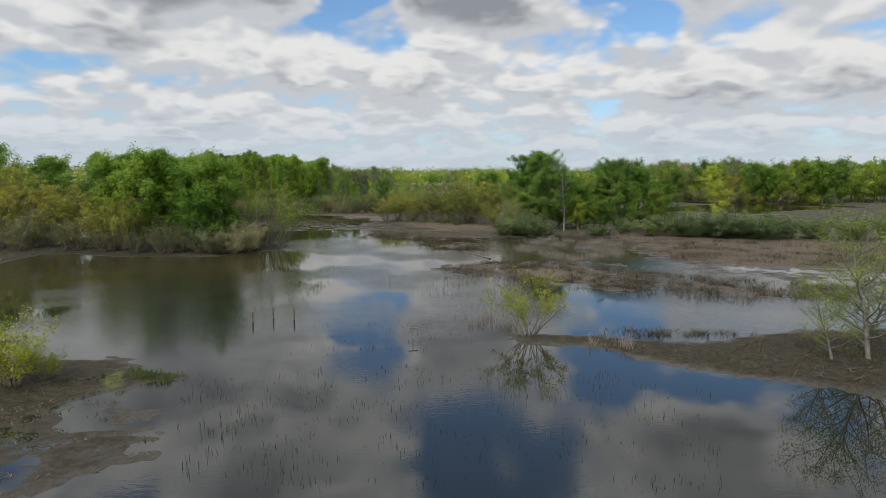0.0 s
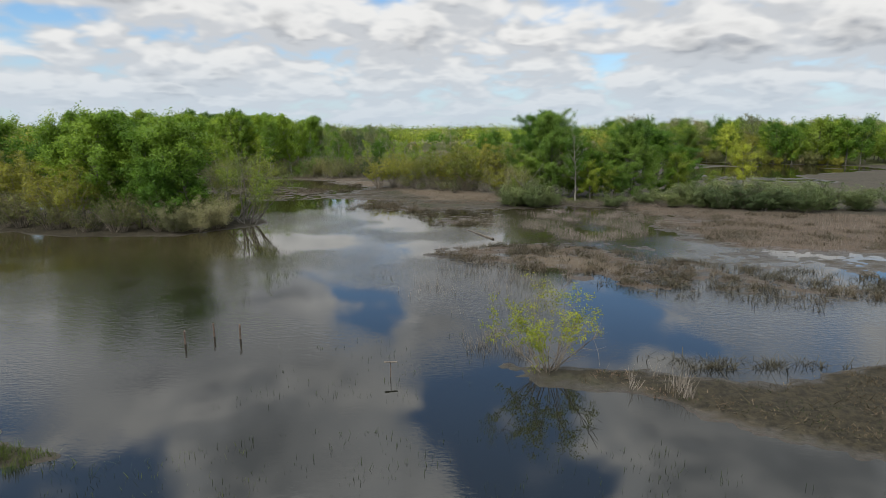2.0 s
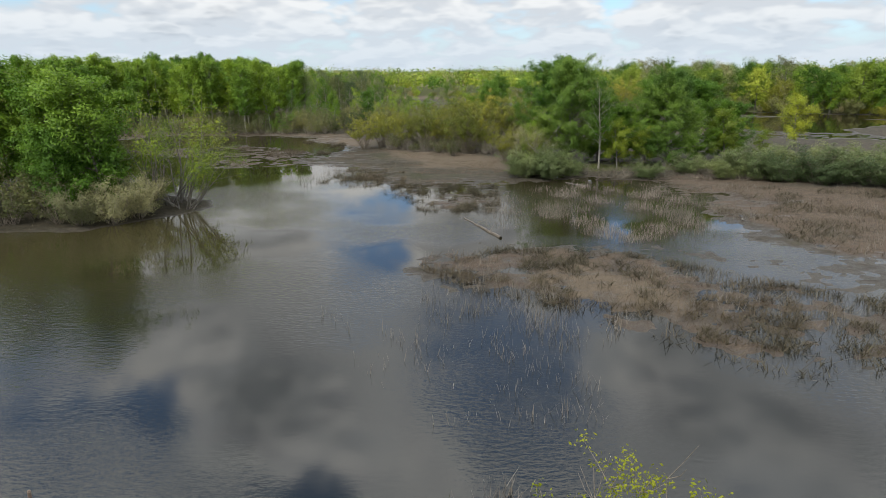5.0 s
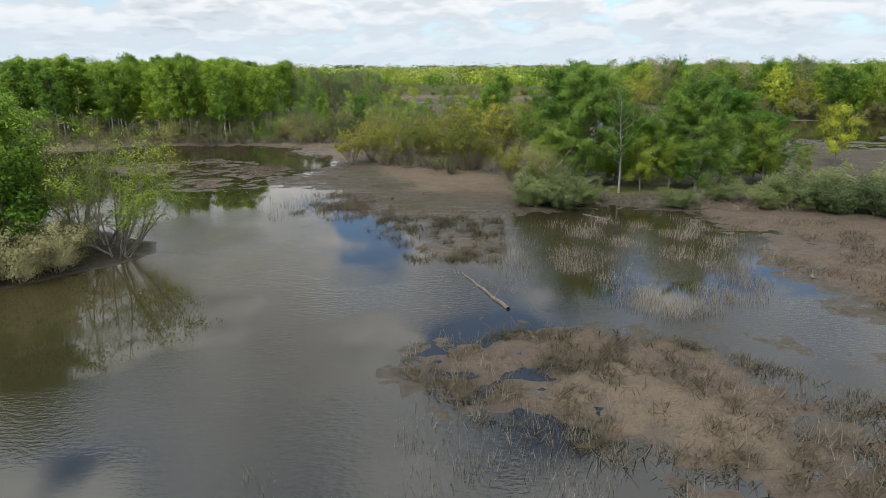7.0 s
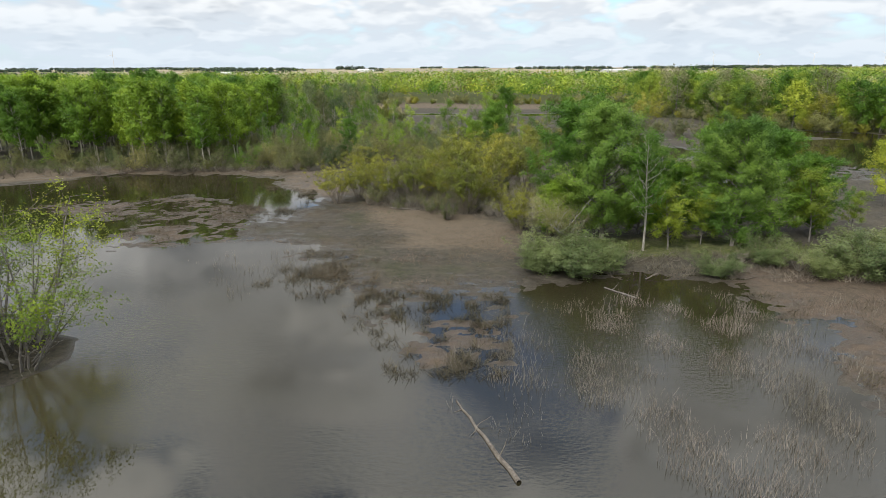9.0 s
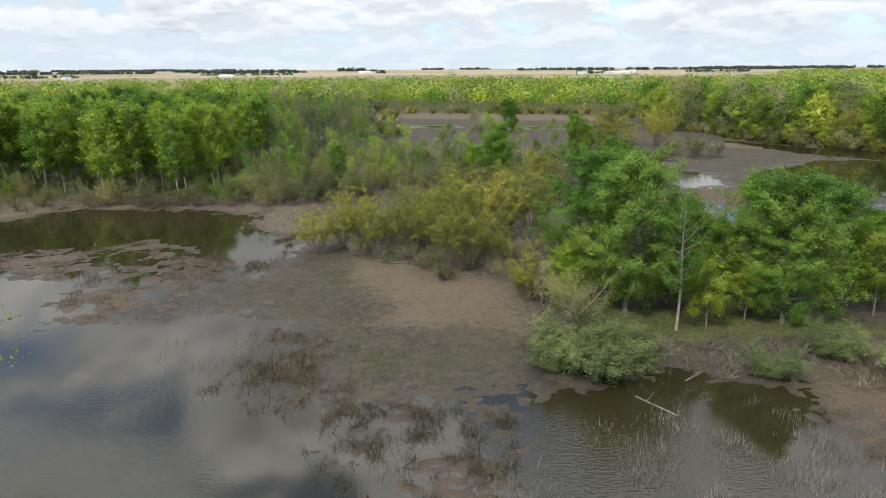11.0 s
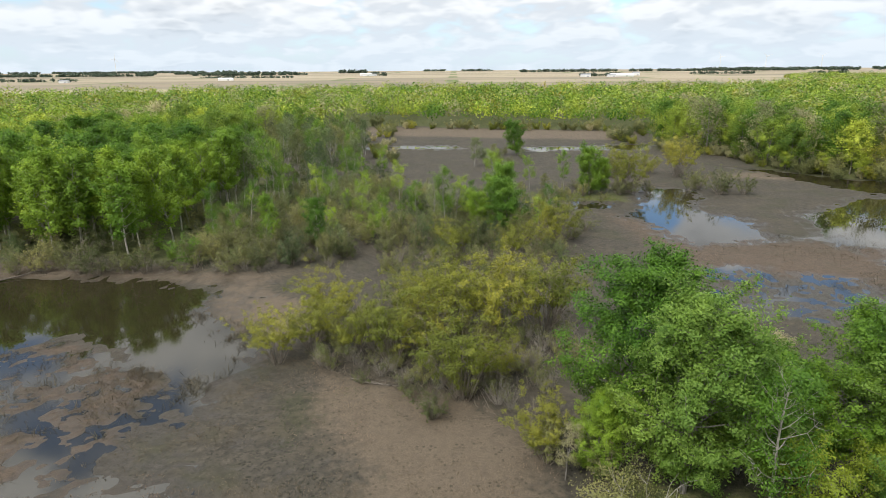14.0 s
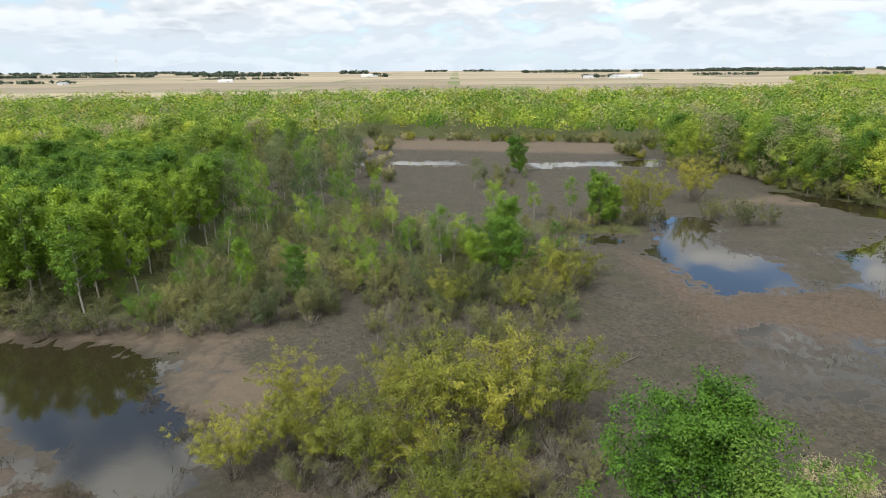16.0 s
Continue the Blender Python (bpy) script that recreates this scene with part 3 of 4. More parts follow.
class Plant:
    """One sort of plant: built once, then copied to its places."""

    def __init__(self, name, wood_name, leaf_name, parts, bark, foliage, label, category, group):
        self.first, self.used = new(name), False
        wood, (verts, quads, normals) = parts
        part(wood_name, wood.mesh(wood_name, bark), self.first)
        mesh = quick_mesh(leaf_name, verts, quads, normals=normals)
        mesh.materials.append(foliage)
        part(leaf_name, mesh, self.first)
        tagged(self.first, label, category, group)

    def plant(self, m, label=""):
        if self.used:
            ob = copy_thing(self.first, m)
        else:
            ob, self.used = self.first, True
            ob.matrix_basis = m
        return tagged(ob, label)


def tree(name, seed, bark, foliage, label, group, **kw):
    return Plant(name, "trunk", "crown", tree_parts(seed, **kw), bark, foliage, label, "tree", group)


def shrub(name, seed, bark, foliage, label, group, **kw):
    return Plant(name, "branchwork", "foliage", shrub_parts(seed, **kw), bark, foliage, label, "shrub", group)


def scatter(seed, outline, gap, jitter=0.45):
    """Places on a jittered grid within an outline of the plan."""
    rng = random.Random(seed)
    pts = np.array(outline)
    out = []
    for gy in np.arange(pts[:, 1].min(), pts[:, 1].max(), gap):
        for gx in np.arange(pts[:, 0].min(), pts[:, 0].max(), gap):
            out.append((gx + rng.uniform(-jitter, jitter) * gap, gy + rng.uniform(-jitter, jitter) * gap))
    xy = np.array(out)
    keep = inside(xy[:, 0] * PLAN, xy[:, 1] * PLAN, outline) > 0
    return [tuple(p) for p in xy[keep]]


dice = random.Random(5)


def any_turn():
    return dice.uniform(0, 6.28)


BELT = [(-36, 166), (-20, 163.5), (-11, 171), (0, 176), (11, 184), (5, 200), (-3, 215), (-14, 240), (-34, 222), (-40, 190)]
TONGUE = [(-48, 205), (-32, 207), (-18, 232), (-22, 262), (-32, 330), (-60, 300), (-75, 245)]

# the stand of maples on the point
SHAPE = dict(high=20.0, wide=6.4, trunk=0.34, low=0.07, limbs=54, per=84, blob=0.38, leaf=(0.088, 0.18), rise=0.45, full=0.45, twigs=6)
green_maple = tree("maple_tree", 11, BARK, MAPLE, "tall maple in full bright green leaf on the marsh edge", "maples on the point", **SHAPE)
silver_maple = tree("silver_maple_tree", 12, BARK, SILVER, "tall silver maple with pale undersides of leaves showing", "maples on the point", **SHAPE)
for x, y, s in ((17.4, 126.0, 1.0), (31.9, 121.5, 0.82), (24.6, 121.6, 0.66), (39.5, 121.5, 0.8), (14.4, 121.6, 0.4), (28, 122, 0.55), (45, 122, 0.6)):
    green_maple.plant(spot(x, y, any_turn(), s))
for x, y, s in ((20.0, 119.6, 0.98), (33.4, 116.8, 0.9)):
    silver_maple.plant(spot(x, y, any_turn(), s))
budding = tree("budding_willow_tree", 37, BARK, PALE, "willow tree with pale half-open buds", "maples on the point",
               high=13.0, wide=3.0, trunk=0.16, low=0.25, limbs=20, per=24, blob=0.36, leaf=(0.05, 0.1), rise=0.8)
for x, y, s in ((27.5, 127.5, 1.0), (30, 129, 0.85), (12.2, 120.8, 0.5)):
    budding.plant(spot(x, y, any_turn(), s))
slim = tree("birch_tree", 31, PALEBARK, COTTON, "slender pale-barked tree with thin light green crown", "maples on the point",
            high=17.6, wide=3.5, trunk=0.19, low=0.28, limbs=26, per=30, blob=0.4, leaf=(0.075, 0.16), rise=0.7, bare=0.3, twigs=5)
for x, y, s in ((23.4, 115.4, 1.0), (2.6, 187.3, 0.93), (13.2, 202.8, 1.0), (22.3, 193, 0.6), (21.9, 223.8, 0.65), (29.8, 223.8, 0.75), (4.5, 190, 0.75),
                *((x, y, dice.uniform(0.4, 0.75)) for x, y in scatter(12, BELT, 9.0))):
    slim.plant(spot(x, y, any_turn(), s))
yellow_tree = tree("young_willow_tree", 41, BARK, LIME, "young willow tree with sparse yellow-green leaves", "maples on the point",
                   high=9.5, wide=2.8, trunk=0.13, low=0.2, limbs=18, per=38, blob=0.32, leaf=(0.07, 0.15), rise=0.3)
for x, y, s in ((26.0, 115.4, 0.95), (30.2, 117.2, 0.85), (42.6, 118.4, 1.2), (44.2, 124, 1.0), (62.6, 135.8, 1.35), (50.8, 124, 0.7)):
    yellow_tree.plant(spot(x, y, any_turn(), s))
leaner = tree("leaning_willow_tree", 43, PALEBARK, SCRUB, "leaning willow with long bare grey limbs over the mud", "maples on the point",
              high=11.0, wide=5.0, trunk=0.24, low=0.25, limbs=16, per=40, blob=0.4, leaf=(0.06, 0.12), lean=-1.5, bare=0.45, twigs=7)
leaner.plant(spot(17.6, 115.2, 0.3))

# yellow willows
willows = [shrub("willow_shrub", 51 + k, TWIG, WILLOW, "rounded willow shrub with yellow-green spring catkins", "willows of the thicket",
                 high=8.0, wide=4.2, stems=40, per=52, blob=0.22, leaf=(0.062, 0.13), low=0.5, bare=0.22) for k in range(3)]
for k, (x, y, s) in enumerate(((-13.2, 138.2, 0.88), (-9.4, 145.5, 1.1), (4.6, 144.5, 1.5), (0.2, 147.4, 1.15), (8.8, 143.4, 1.3), (5.1, 131.7, 0.85), (8.2, 134.6, 0.8),
                               (14.2, 145.4, 1.3), (-1.8, 138.6, 0.8), (12.9, 172.5, 0.95), (4.4, 172.4, 0.85), (21, 180, 0.85), (-5.8, 140.6, 0.85), (-10.4, 141, 0.8),
                               (43.7, 221.2, 1.2), (11.0, 124, 0.85), (1.4, 138.4, 0.85), (62.6, 241.4, 1.1), (17.5, 176, 0.8))):
    willows[k % 3].plant(spot(x, y, any_turn(), s))

# grey-green sallows before the maples and along the flat
sallows = [shrub("sallow_shrub", 61 + k, TWIG, SALLOW, "dense grey-green sallow bush on the mud", "sallows along the flat",
                 high=5.0, wide=3.6, stems=38, per=34, blob=0.25, leaf=(0.06, 0.13), low=0.2) for k in range(2)]
for k, (x, y, s) in enumerate(((11.6, 108.6, 1.1), (15.2, 107.8, 1.15), (13.4, 110.4, 1.2), (18.2, 109.4, 0.85), (27.7, 107.6, 0.75), (33.7, 110.8, 0.85), (37.9, 106.8, 0.95),
                               (41, 106.8, 1.2), (44, 104.5, 1.2), (47.5, 103, 1.3), (51, 103, 1.35), (55, 101, 1.2), (43, 110, 1.2), (48, 109, 1.3), (53, 107, 1.3), (59, 103, 1.2), (64, 102, 1.3), (58, 110, 1.2), (69, 100, 1.2), (75, 98, 1.2))):
    sallows[k % 2].plant(spot(x, y, any_turn(), s, 0.82))

# bare scrub with few leaves
scrubs = [shrub("scrub_bush", 71 + k, TWIG, SCRUB, "half-bare grey scrub bush with first small leaves", "scrub of the marsh edge",
                high=5.6, wide=3.1, stems=22, per=14, blob=0.22, leaf=(0.09, 0.19), low=0.25, bare=0.4, twigs=4) for k in range(3)]
THICKET = [(-10, 143), (0, 150), (12, 151), (16, 143), (13, 134), (7, 129.5), (0, 133), (-8, 137)]
SHORE = [(-95, 169), (-70, 166), (-56, 168), (-34, 168), (-34, 165), (-58, 164), (-70, 160), (-95, 152)]
for k, (x, y) in enumerate(scatter(3, BELT, 4.6) + scatter(4, THICKET, 3.6) + scatter(5, SHORE, 3.2)
                           + scatter(6, [(14, 206), (30, 226), (52, 224), (40, 214)], 4.5) + scatter(10, [(0, 178), (22, 176), (30, 186), (26, 205), (10, 212), (2, 205)], 4.4) + scatter(7, [(-4, 150), (16, 150), (18, 176), (-6, 178)], 5.6)):
    scrubs[k % 3].plant(spot(x, y, any_turn(), dice.uniform(0.5, 1.15) * (0.62 if -13 < x < 19 and 128 < y < 178 else 1.0)))
for x, y, s in ((64, 219, 1.5), (59, 223.6, 1.3), (69.5, 219, 1.3), (62, 226, 1.4), (57, 247, 1.4), (66, 223, 1.5), (2.6, 128.4, 0.85), (11.2, 122.8, 1.0), (15.4, 120.6, 1.1), (51, 250, 1.2), (45, 240, 1.2)):
    scrubs[0].plant(spot(x, y, any_turn(), s))

for x, y in scatter(29, [(-12, 140), (-8, 147), (2, 152), (16, 150), (19, 141), (15, 133), (6, 129), (-3, 133)], 4.0):
    scrubs[dice.randrange(3)].plant(spot(x, y, any_turn(), dice.uniform(0.42, 0.72)))
for x, y in scatter(35, [(-5, 151), (16, 152), (23, 178), (10, 183), (-7, 177)], 3.8):
    scrubs[dice.randrange(3)].plant(spot(x, y, any_turn(), dice.uniform(0.5, 0.95)))
bare_shrub = shrub("bare_shrub", 79, PALETWIG, SCRUB, "bare grey shrub of dead pale stems", "dead shrubs of the thicket",
                   high=5.0, wide=2.8, stems=46, per=5, blob=0.25, leaf=(0.1, 0.2), low=0.5, bare=0.8, thick=0.035)
for x, y, s in (*((x, y, dice.uniform(0.6, 1.0)) for x, y in scatter(30, [(-12, 140), (-8, 147), (2, 152), (16, 150), (19, 141), (15, 133), (6, 129), (-3, 133)], 3.7) + scatter(33, [(-6, 152), (16, 152), (20, 178), (-8, 178)], 6.0)), (-6, 138.6, 0.95), (-4.2, 142, 1.0), (2.4, 141, 0.9), (12.2, 137.6, 1.0), (13.4, 141, 1.1), (10.4, 136.6, 0.9), (6.4, 138.4, 1.0), (-7.6, 142.6, 1.0), (3.2, 134.8, 0.8),
                (-2.6, 135.6, 0.8), (2.6, 128.4, 0.75), (9.2, 130, 0.9), (-8.6, 137.6, 0.9), (0.2, 134.2, 0.7), (12.4, 132.6, 0.9), (15.6, 140, 0.9), (-26, 166.5, 0.9), (-30, 166, 0.8), (-40, 166.5, 0.8),
                (-46, 166.6, 0.9), (-62, 163, 0.9), (36, 108.5, 0.7), (30.5, 109.5, 0.8), (46, 107, 0.8), (20.5, 111, 0.7), (-66, 161, 0.8), (-52, 166.6, 0.7), (-4, 170, 0.9), (-14, 168, 0.9)):
    bare_shrub.plant(spot(x, y, any_turn(), s))

alders = [shrub("alder_bush", 151 + k, TWIG, leafage, "upright olive-grey alder bush with thin leaves", "alders behind the shore",
                high=7.5, wide=3.0, stems=18, per=20, blob=0.27, leaf=(0.09, 0.19), low=0.22, bare=0.15) for k, leafage in enumerate((SCRUB, SALLOW, COTTON))]
for k, (x, y) in enumerate(scatter(18, BELT, 5.0) + scatter(19, [(-2, 176), (14, 178), (22, 190), (12, 206), (2, 200)], 6.0) + scatter(20, [(-38, 167), (-22, 164.5), (-18, 168), (-36, 173)], 4.2)
                           + scatter(34, [(-84, 170.5), (-58, 168.3), (-38, 170), (-38, 174), (-60, 173), (-86, 176)], 4.2) + scatter(23, [(-80, 173), (-58, 169.5), (-40, 170), (-36, 200), (-60, 205)], 6.0)):
    alders[dice.choices(range(3), (4, 4, 0.6))[0]].plant(spot(x, y, any_turn(), dice.uniform(0.6, 1.05)))
for x, y in scatter(36, [(8, 254), (24, 257), (29, 286), (14, 286)], 6.0) + scatter(37, [(0, 154), (18, 156), (22, 178), (2, 178)], 7.0):
    alders[dice.randrange(2)].plant(spot(x, y, any_turn(), dice.uniform(0.45, 0.85)))

# the cottonwood grove
cottons = [tree("cottonwood_tree", 81 + k, PALEBARK, COTTON, "tall slender cottonwood with pale trunk and fresh green crown", "cottonwood grove",
                high=23.0, wide=5.0, trunk=0.24, low=0.25, limbs=34, per=28, blob=0.46, leaf=(0.17, 0.34), rise=0.8, full=0.6, twigs=3, bare=0.06) for k in range(3)]
GROVE = [(-110, 178), (-82, 172), (-58, 168.5), (-46, 168.5), (-38, 172), (-38, 195), (-45, 225), (-70, 238), (-110, 215)]
for k, (x, y) in enumerate(scatter(8, GROVE, 6.0)):
    cottons[k % 3].plant(spot(x, y, any_turn(), dice.uniform(0.88, 1.08)))
for x, y, s in ((-17.4, 175.3, 0.55), (-25.5, 180, 0.5)):
    cottons[dice.randrange(3)].plant(spot(x, y, any_turn(), s))

ashes = [tree("ash_tree", 85 + k, PALEBARK, leafage, "half-bare tree with pale limbs and thin spring leaves", "trees between grove and flat",
              high=18.0, wide=4.2, trunk=0.2, low=0.2, limbs=24, per=per * 2, blob=0.5, leaf=(0.13, 0.27), rise=0.9, twigs=3, bare=0.15)
         for k, (leafage, per) in enumerate(((COTTON, 9), (SCRUB, 8), (SALLOW, 8)))]
for k, (x, y) in enumerate(scatter(9, TONGUE, 7.0)):
    ashes[k % 3].plant(spot(x, y, any_turn(), dice.uniform(0.7, 1.15)))
for x, y, s in ((0.4, 188, 0.7), (-3, 196, 0.6), (18, 205, 0.55), (24, 214, 0.55), (8, 178, 0.5), (-8, 183, 0.6), (16, 262, 0.6), (10, 258, 0.7), (14, 190, 0.6), (19, 187, 0.5)):
    ashes[dice.randrange(3)].plant(spot(x, y, any_turn(), s))
for x, y, s in ((95, 250, 0.8), (101, 243, 0.9), (108, 238, 0.85), (117, 233, 1.0), (126, 229, 0.9), (136, 225, 1.0), (90, 270, 0.8), (84, 283, 0.7)):
    yellow_tree.plant(spot(x, y, any_turn(), s))
WOODS_FOOT = [(-38, 377), (16, 365), (88, 351), (88, 358), (16, 373), (-38, 385)]
RIGHT_FOOT = [(71, 291), (88, 277), (90, 252), (104, 234), (140, 218), (142, 224), (108, 240), (95, 256), (93, 281), (74, 297)]
edge_bushes = [shrub("edge_bush", 75 + k, TWIG, leafage, "low yellowish bush at the foot of the woods", "bushes at the foot of the woods",
                     high=5.0, wide=3.4, stems=14, per=18, blob=0.4, leaf=(0.13, 0.27), low=0.2) for k, leafage in enumerate((SCRUB, WILLOW, PALE))]
for k, (x, y) in enumerate(scatter(16, WOODS_FOOT, 6.0) + scatter(17, RIGHT_FOOT, 5.0) + scatter(38, [(68, 298), (72, 314), (90, 352), (76, 356), (66, 330)], 7.0) + scatter(39, [(-38, 384), (-32, 330), (-20, 262), (-12, 262), (-20, 330), (-18, 384)], 8.0)):
    edge_bushes[dice.randrange(3)].plant(spot(x, y, any_turn(), dice.uniform(0.7, 1.3)))

# bright green trees that stand alone
greens = [tree("box_elder_tree", 91 + k, BARK, leafage, "full green box elder with rounded crown", "box elders", high=14.0, wide=4.2, trunk=0.22, low=0.1,
               limbs=34, per=52, blob=0.4, leaf=(0.11, 0.22), rise=0.6) for k, leafage in enumerate((MAPLE, COTTON))]
for k, (x, y, s) in enumerate(((13.5, 184.7, 0.95), (34.8, 218.9, 1.02), (38, 221, 0.8), (24.7, 282.4, 1.05), (12.4, 196, 1.1), (9, 186, 0.7),
                               (-45, 89.6, 1.4), (-31.6, 87.2, 1.2), (-37.7, 90, 1.15), (-41.2, 90.5, 1.15), (-34.4, 84.6, 0.85), (-50, 95, 1.2), (-66.5, 101, 1.35), (-76, 104, 1.5), (-57, 99, 1.2), (-36, 94, 1.2), (-84, 100, 1.4))):
    greens[k % 2].plant(spot(x, y, any_turn(), s))
for x, y, s in ((-62.9, 96.5, 1.6), (-68.4, 94, 1.2), (-51.3, 88.5, 1.0), (-58, 93, 1.3), (-73, 90, 1.2), (-46.5, 85.5, 0.8)):
    willows[dice.randrange(3)].plant(spot(x, y, any_turn(), s))
for x, y, s in ((-29.4, 89.6, 0.9), (-34, 82.6, 0.8), (-39, 82.4, 0.9), (-42.5, 83, 1.0), (-48, 84, 1.1), (-53, 86, 1.1), (-61, 88, 1.3), (-66, 86, 1.3), (-72, 84, 1.3), (-37, 84.6, 1.2), *((x, y, dice.uniform(0.6, 1.0)) for x, y in scatter(14, [(-75, 80), (-55, 85), (-43, 81.5), (-31, 82.6), (-26, 88), (-30, 92), (-44, 88), (-75, 92)], 3.6))):
    scrubs[dice.randrange(3)].plant(spot(x, y, any_turn(), s))

# plants round the near water
lone = shrub("lone_willow", 101, TWIG, FRESH, "open willow shrub on the tip of the mud spit", "willows by the near water",
             high=5.4, wide=4.2, stems=20, per=30, blob=0.19, leaf=(0.045, 0.1), low=0.58, thick=0.045, twigs=7, bare=0.2)
lone.plant(spot(5.9, 40.2, 0.4))
bank_willow = tree("bank_willow", 103, BARK, LIME, "spreading willow tree with thin spring foliage on the spit", "willows by the near water",
                   high=10.5, wide=5.2, trunk=0.2, low=0.12, limbs=28, per=22, blob=0.34, leaf=(0.045, 0.1), lean=-0.25)
for x, y, s in ((25.4, 34.6, 1.05), (29.5, 33.0, 1.15), (23.2, 34.6, 0.55), (27.0, 37.4, 0.8), (33, 37, 1.0)):
    bank_willow.plant(spot(x, y, any_turn(), s))
tip_willow = shrub("tip_willow", 109, BARK, LIME, "half-bare willow with grey limbs arching over the pond", "willows by the near water",
                   high=8.2, wide=7.2, stems=11, per=22, blob=0.26, leaf=(0.055, 0.115), low=0.5, thick=0.1, twigs=13, bare=0.22)
for x, y, s in ((-25.4, 89.6, 1.3), (-27.6, 91.8, 1.3), (-30.5, 92.4, 1.1)):
    tip_willow.plant(spot(x, y, any_turn(), s))
buff_bush = shrub("buff_willow_bush", 111, TWIG, PALE, "rounded willow bush with buff-yellow half-open buds", "willows by the near water",
                  high=4.6, wide=3.2, stems=24, per=26, blob=0.24, leaf=(0.055, 0.115), low=0.2, thick=0.04)
for x, y, s in ((-29.4, 83.2, 1.15), (-28.0, 85.4, 1.0), (-32.0, 82.6, 0.95), (-31.0, 86.5, 1.1)):
    buff_bush.plant(spot(x, y, any_turn(), s))
bank_bush = shrub("bank_bush", 105, TWIG, FRESH, "low yellow-green willow bush on the bank", "willows by the near water",
                  high=4.2, wide=2.6, stems=22, per=16, blob=0.22, leaf=(0.05, 0.12), low=0.25, thick=0.035)
for x, y, s in ((-22.4, 30.0, 0.95), (-24.5, 31, 1.15), (-21.4, 31.2, 0.55), (-26, 28, 1.1)):
    bank_bush.plant(spot(x, y, any_turn(), s))


# ---- woods ----
def build_woods():
    sorts = [tree("woodland_tree", 121 + k, BARK, leafage, label, "edge of the woods", high=18.0, wide=6.4, trunk=0.26, low=0.14, limbs=22, per=per * 2, blob=0.75,
                  leaf=(0.21, 0.42), rise=0.5, twigs=3, full=0.5)
             for k, (leafage, label, per) in enumerate(((FOREST, "broad woodland tree in bright new leaf", 12), (FOREST, "rounded woodland tree with light green crown", 12),
                                                        (COTTON, "green woodland tree with a full crown", 12), (PALE, "woodland tree with pale, barely opened buds", 5),
                                                        (WILLOW, "yellow-green willow at the edge of the woods", 7)))]
    for x, y, size in ((149, 293.5, 1.15), (144, 297, 0.9), (172.3, 292.3, 1.05), (190, 300, 1.1), (118, 300, 0.8)):
        sorts[3].plant(spot(x, y, any_turn(), size))
    near, far = [], []
    for x, y in scatter(21, WOODS, 7.5):
        if abs(x) < 0.82 * y + 40 and y < 460:
            (near if -0.5 * y < x and y < 395 else far).append((x, y))
    near.sort(key=lambda p: math.hypot(p[0] - 20, p[1] - 150))
    far += near[220:]
    for x, y in near[:220]:
        kind = dice.choices(range(5), (5, 5, 4, 1.2, 1.5))[0]
        size = dice.uniform(0.8, 1.15) * (0.75 if kind == 4 else 1.0)
        sorts[kind].plant(spot(x, y, any_turn(), size))
    for x, y in scatter(22, WOODS, 13.0):
        if y >= 455 and abs(x) < 0.8 * y + 60:
            far.append((x, y))
    # the far canopy, one crown beside the other
    rng = np.random.default_rng(9)
    groups = {FOREST: [], COTTON: [], MAPLE: [], PALE: [], WILLOW: []}
    for x, y in far:
        mat = dice.choices(list(groups), (5, 2.6, 1.6, 1.7, 1.2))[0]
        wide = dice.uniform(4.2, 7.8) * (1.0 if y < 455 else 1.55)
        high = dice.uniform(12.0, 21.0)
        n = 130 if y < 455 else 100
        d = rng.normal(0, 1, (n, 3))
        d[:, 2] = np.abs(d[:, 2]) * 1.1 - 0.35
        d /= np.linalg.norm(d, axis=1)[:, None]
        lump = 1 + 0.34 * np.sin(d[:, 0] * 7 + x) * np.cos(d[:, 1] * 7 + y)
        c = d * np.array((wide, wide, high * 0.42)) * (lump * rng.uniform(0.8, 1.02, n))[:, None] + (x * PLAN, y * PLAN, high * 0.55 + 0.4)
        s = (rng.uniform(0.06, 0.13, n) * wide)[:, None]
        verts, normals = lozenges(c, d + rng.normal(0, 0.4, (n, 3)) + (0, 0, 0.3), d, s, 0.75, rng)
        groups[mat].append((verts, normals, np.full(len(verts), dice.random())))
    verts, normals, tint = (np.concatenate([v[k] for g in groups.values() for v in g]) for k in range(3))
    mesh = quick_mesh("far_woods", verts, np.arange(len(verts)).reshape(-1, 4), normals=normals)
    index = np.concatenate([np.full(sum(len(v[0]) for v in g) // 4, k, np.int32) for k, g in enumerate(groups.values())])
    for mat in groups:
        mesh.materials.append(mat)
    mesh.polygons.foreach_set("material_index", index)
    mesh.attributes.new("crown", "FLOAT", "POINT").data.foreach_set("value", tint.astype(np.float32))
    tagged(new("far_woods", mesh), "closed canopy of spring-green woods reaching to the fields", "woods", kind="stuff")


build_woods()


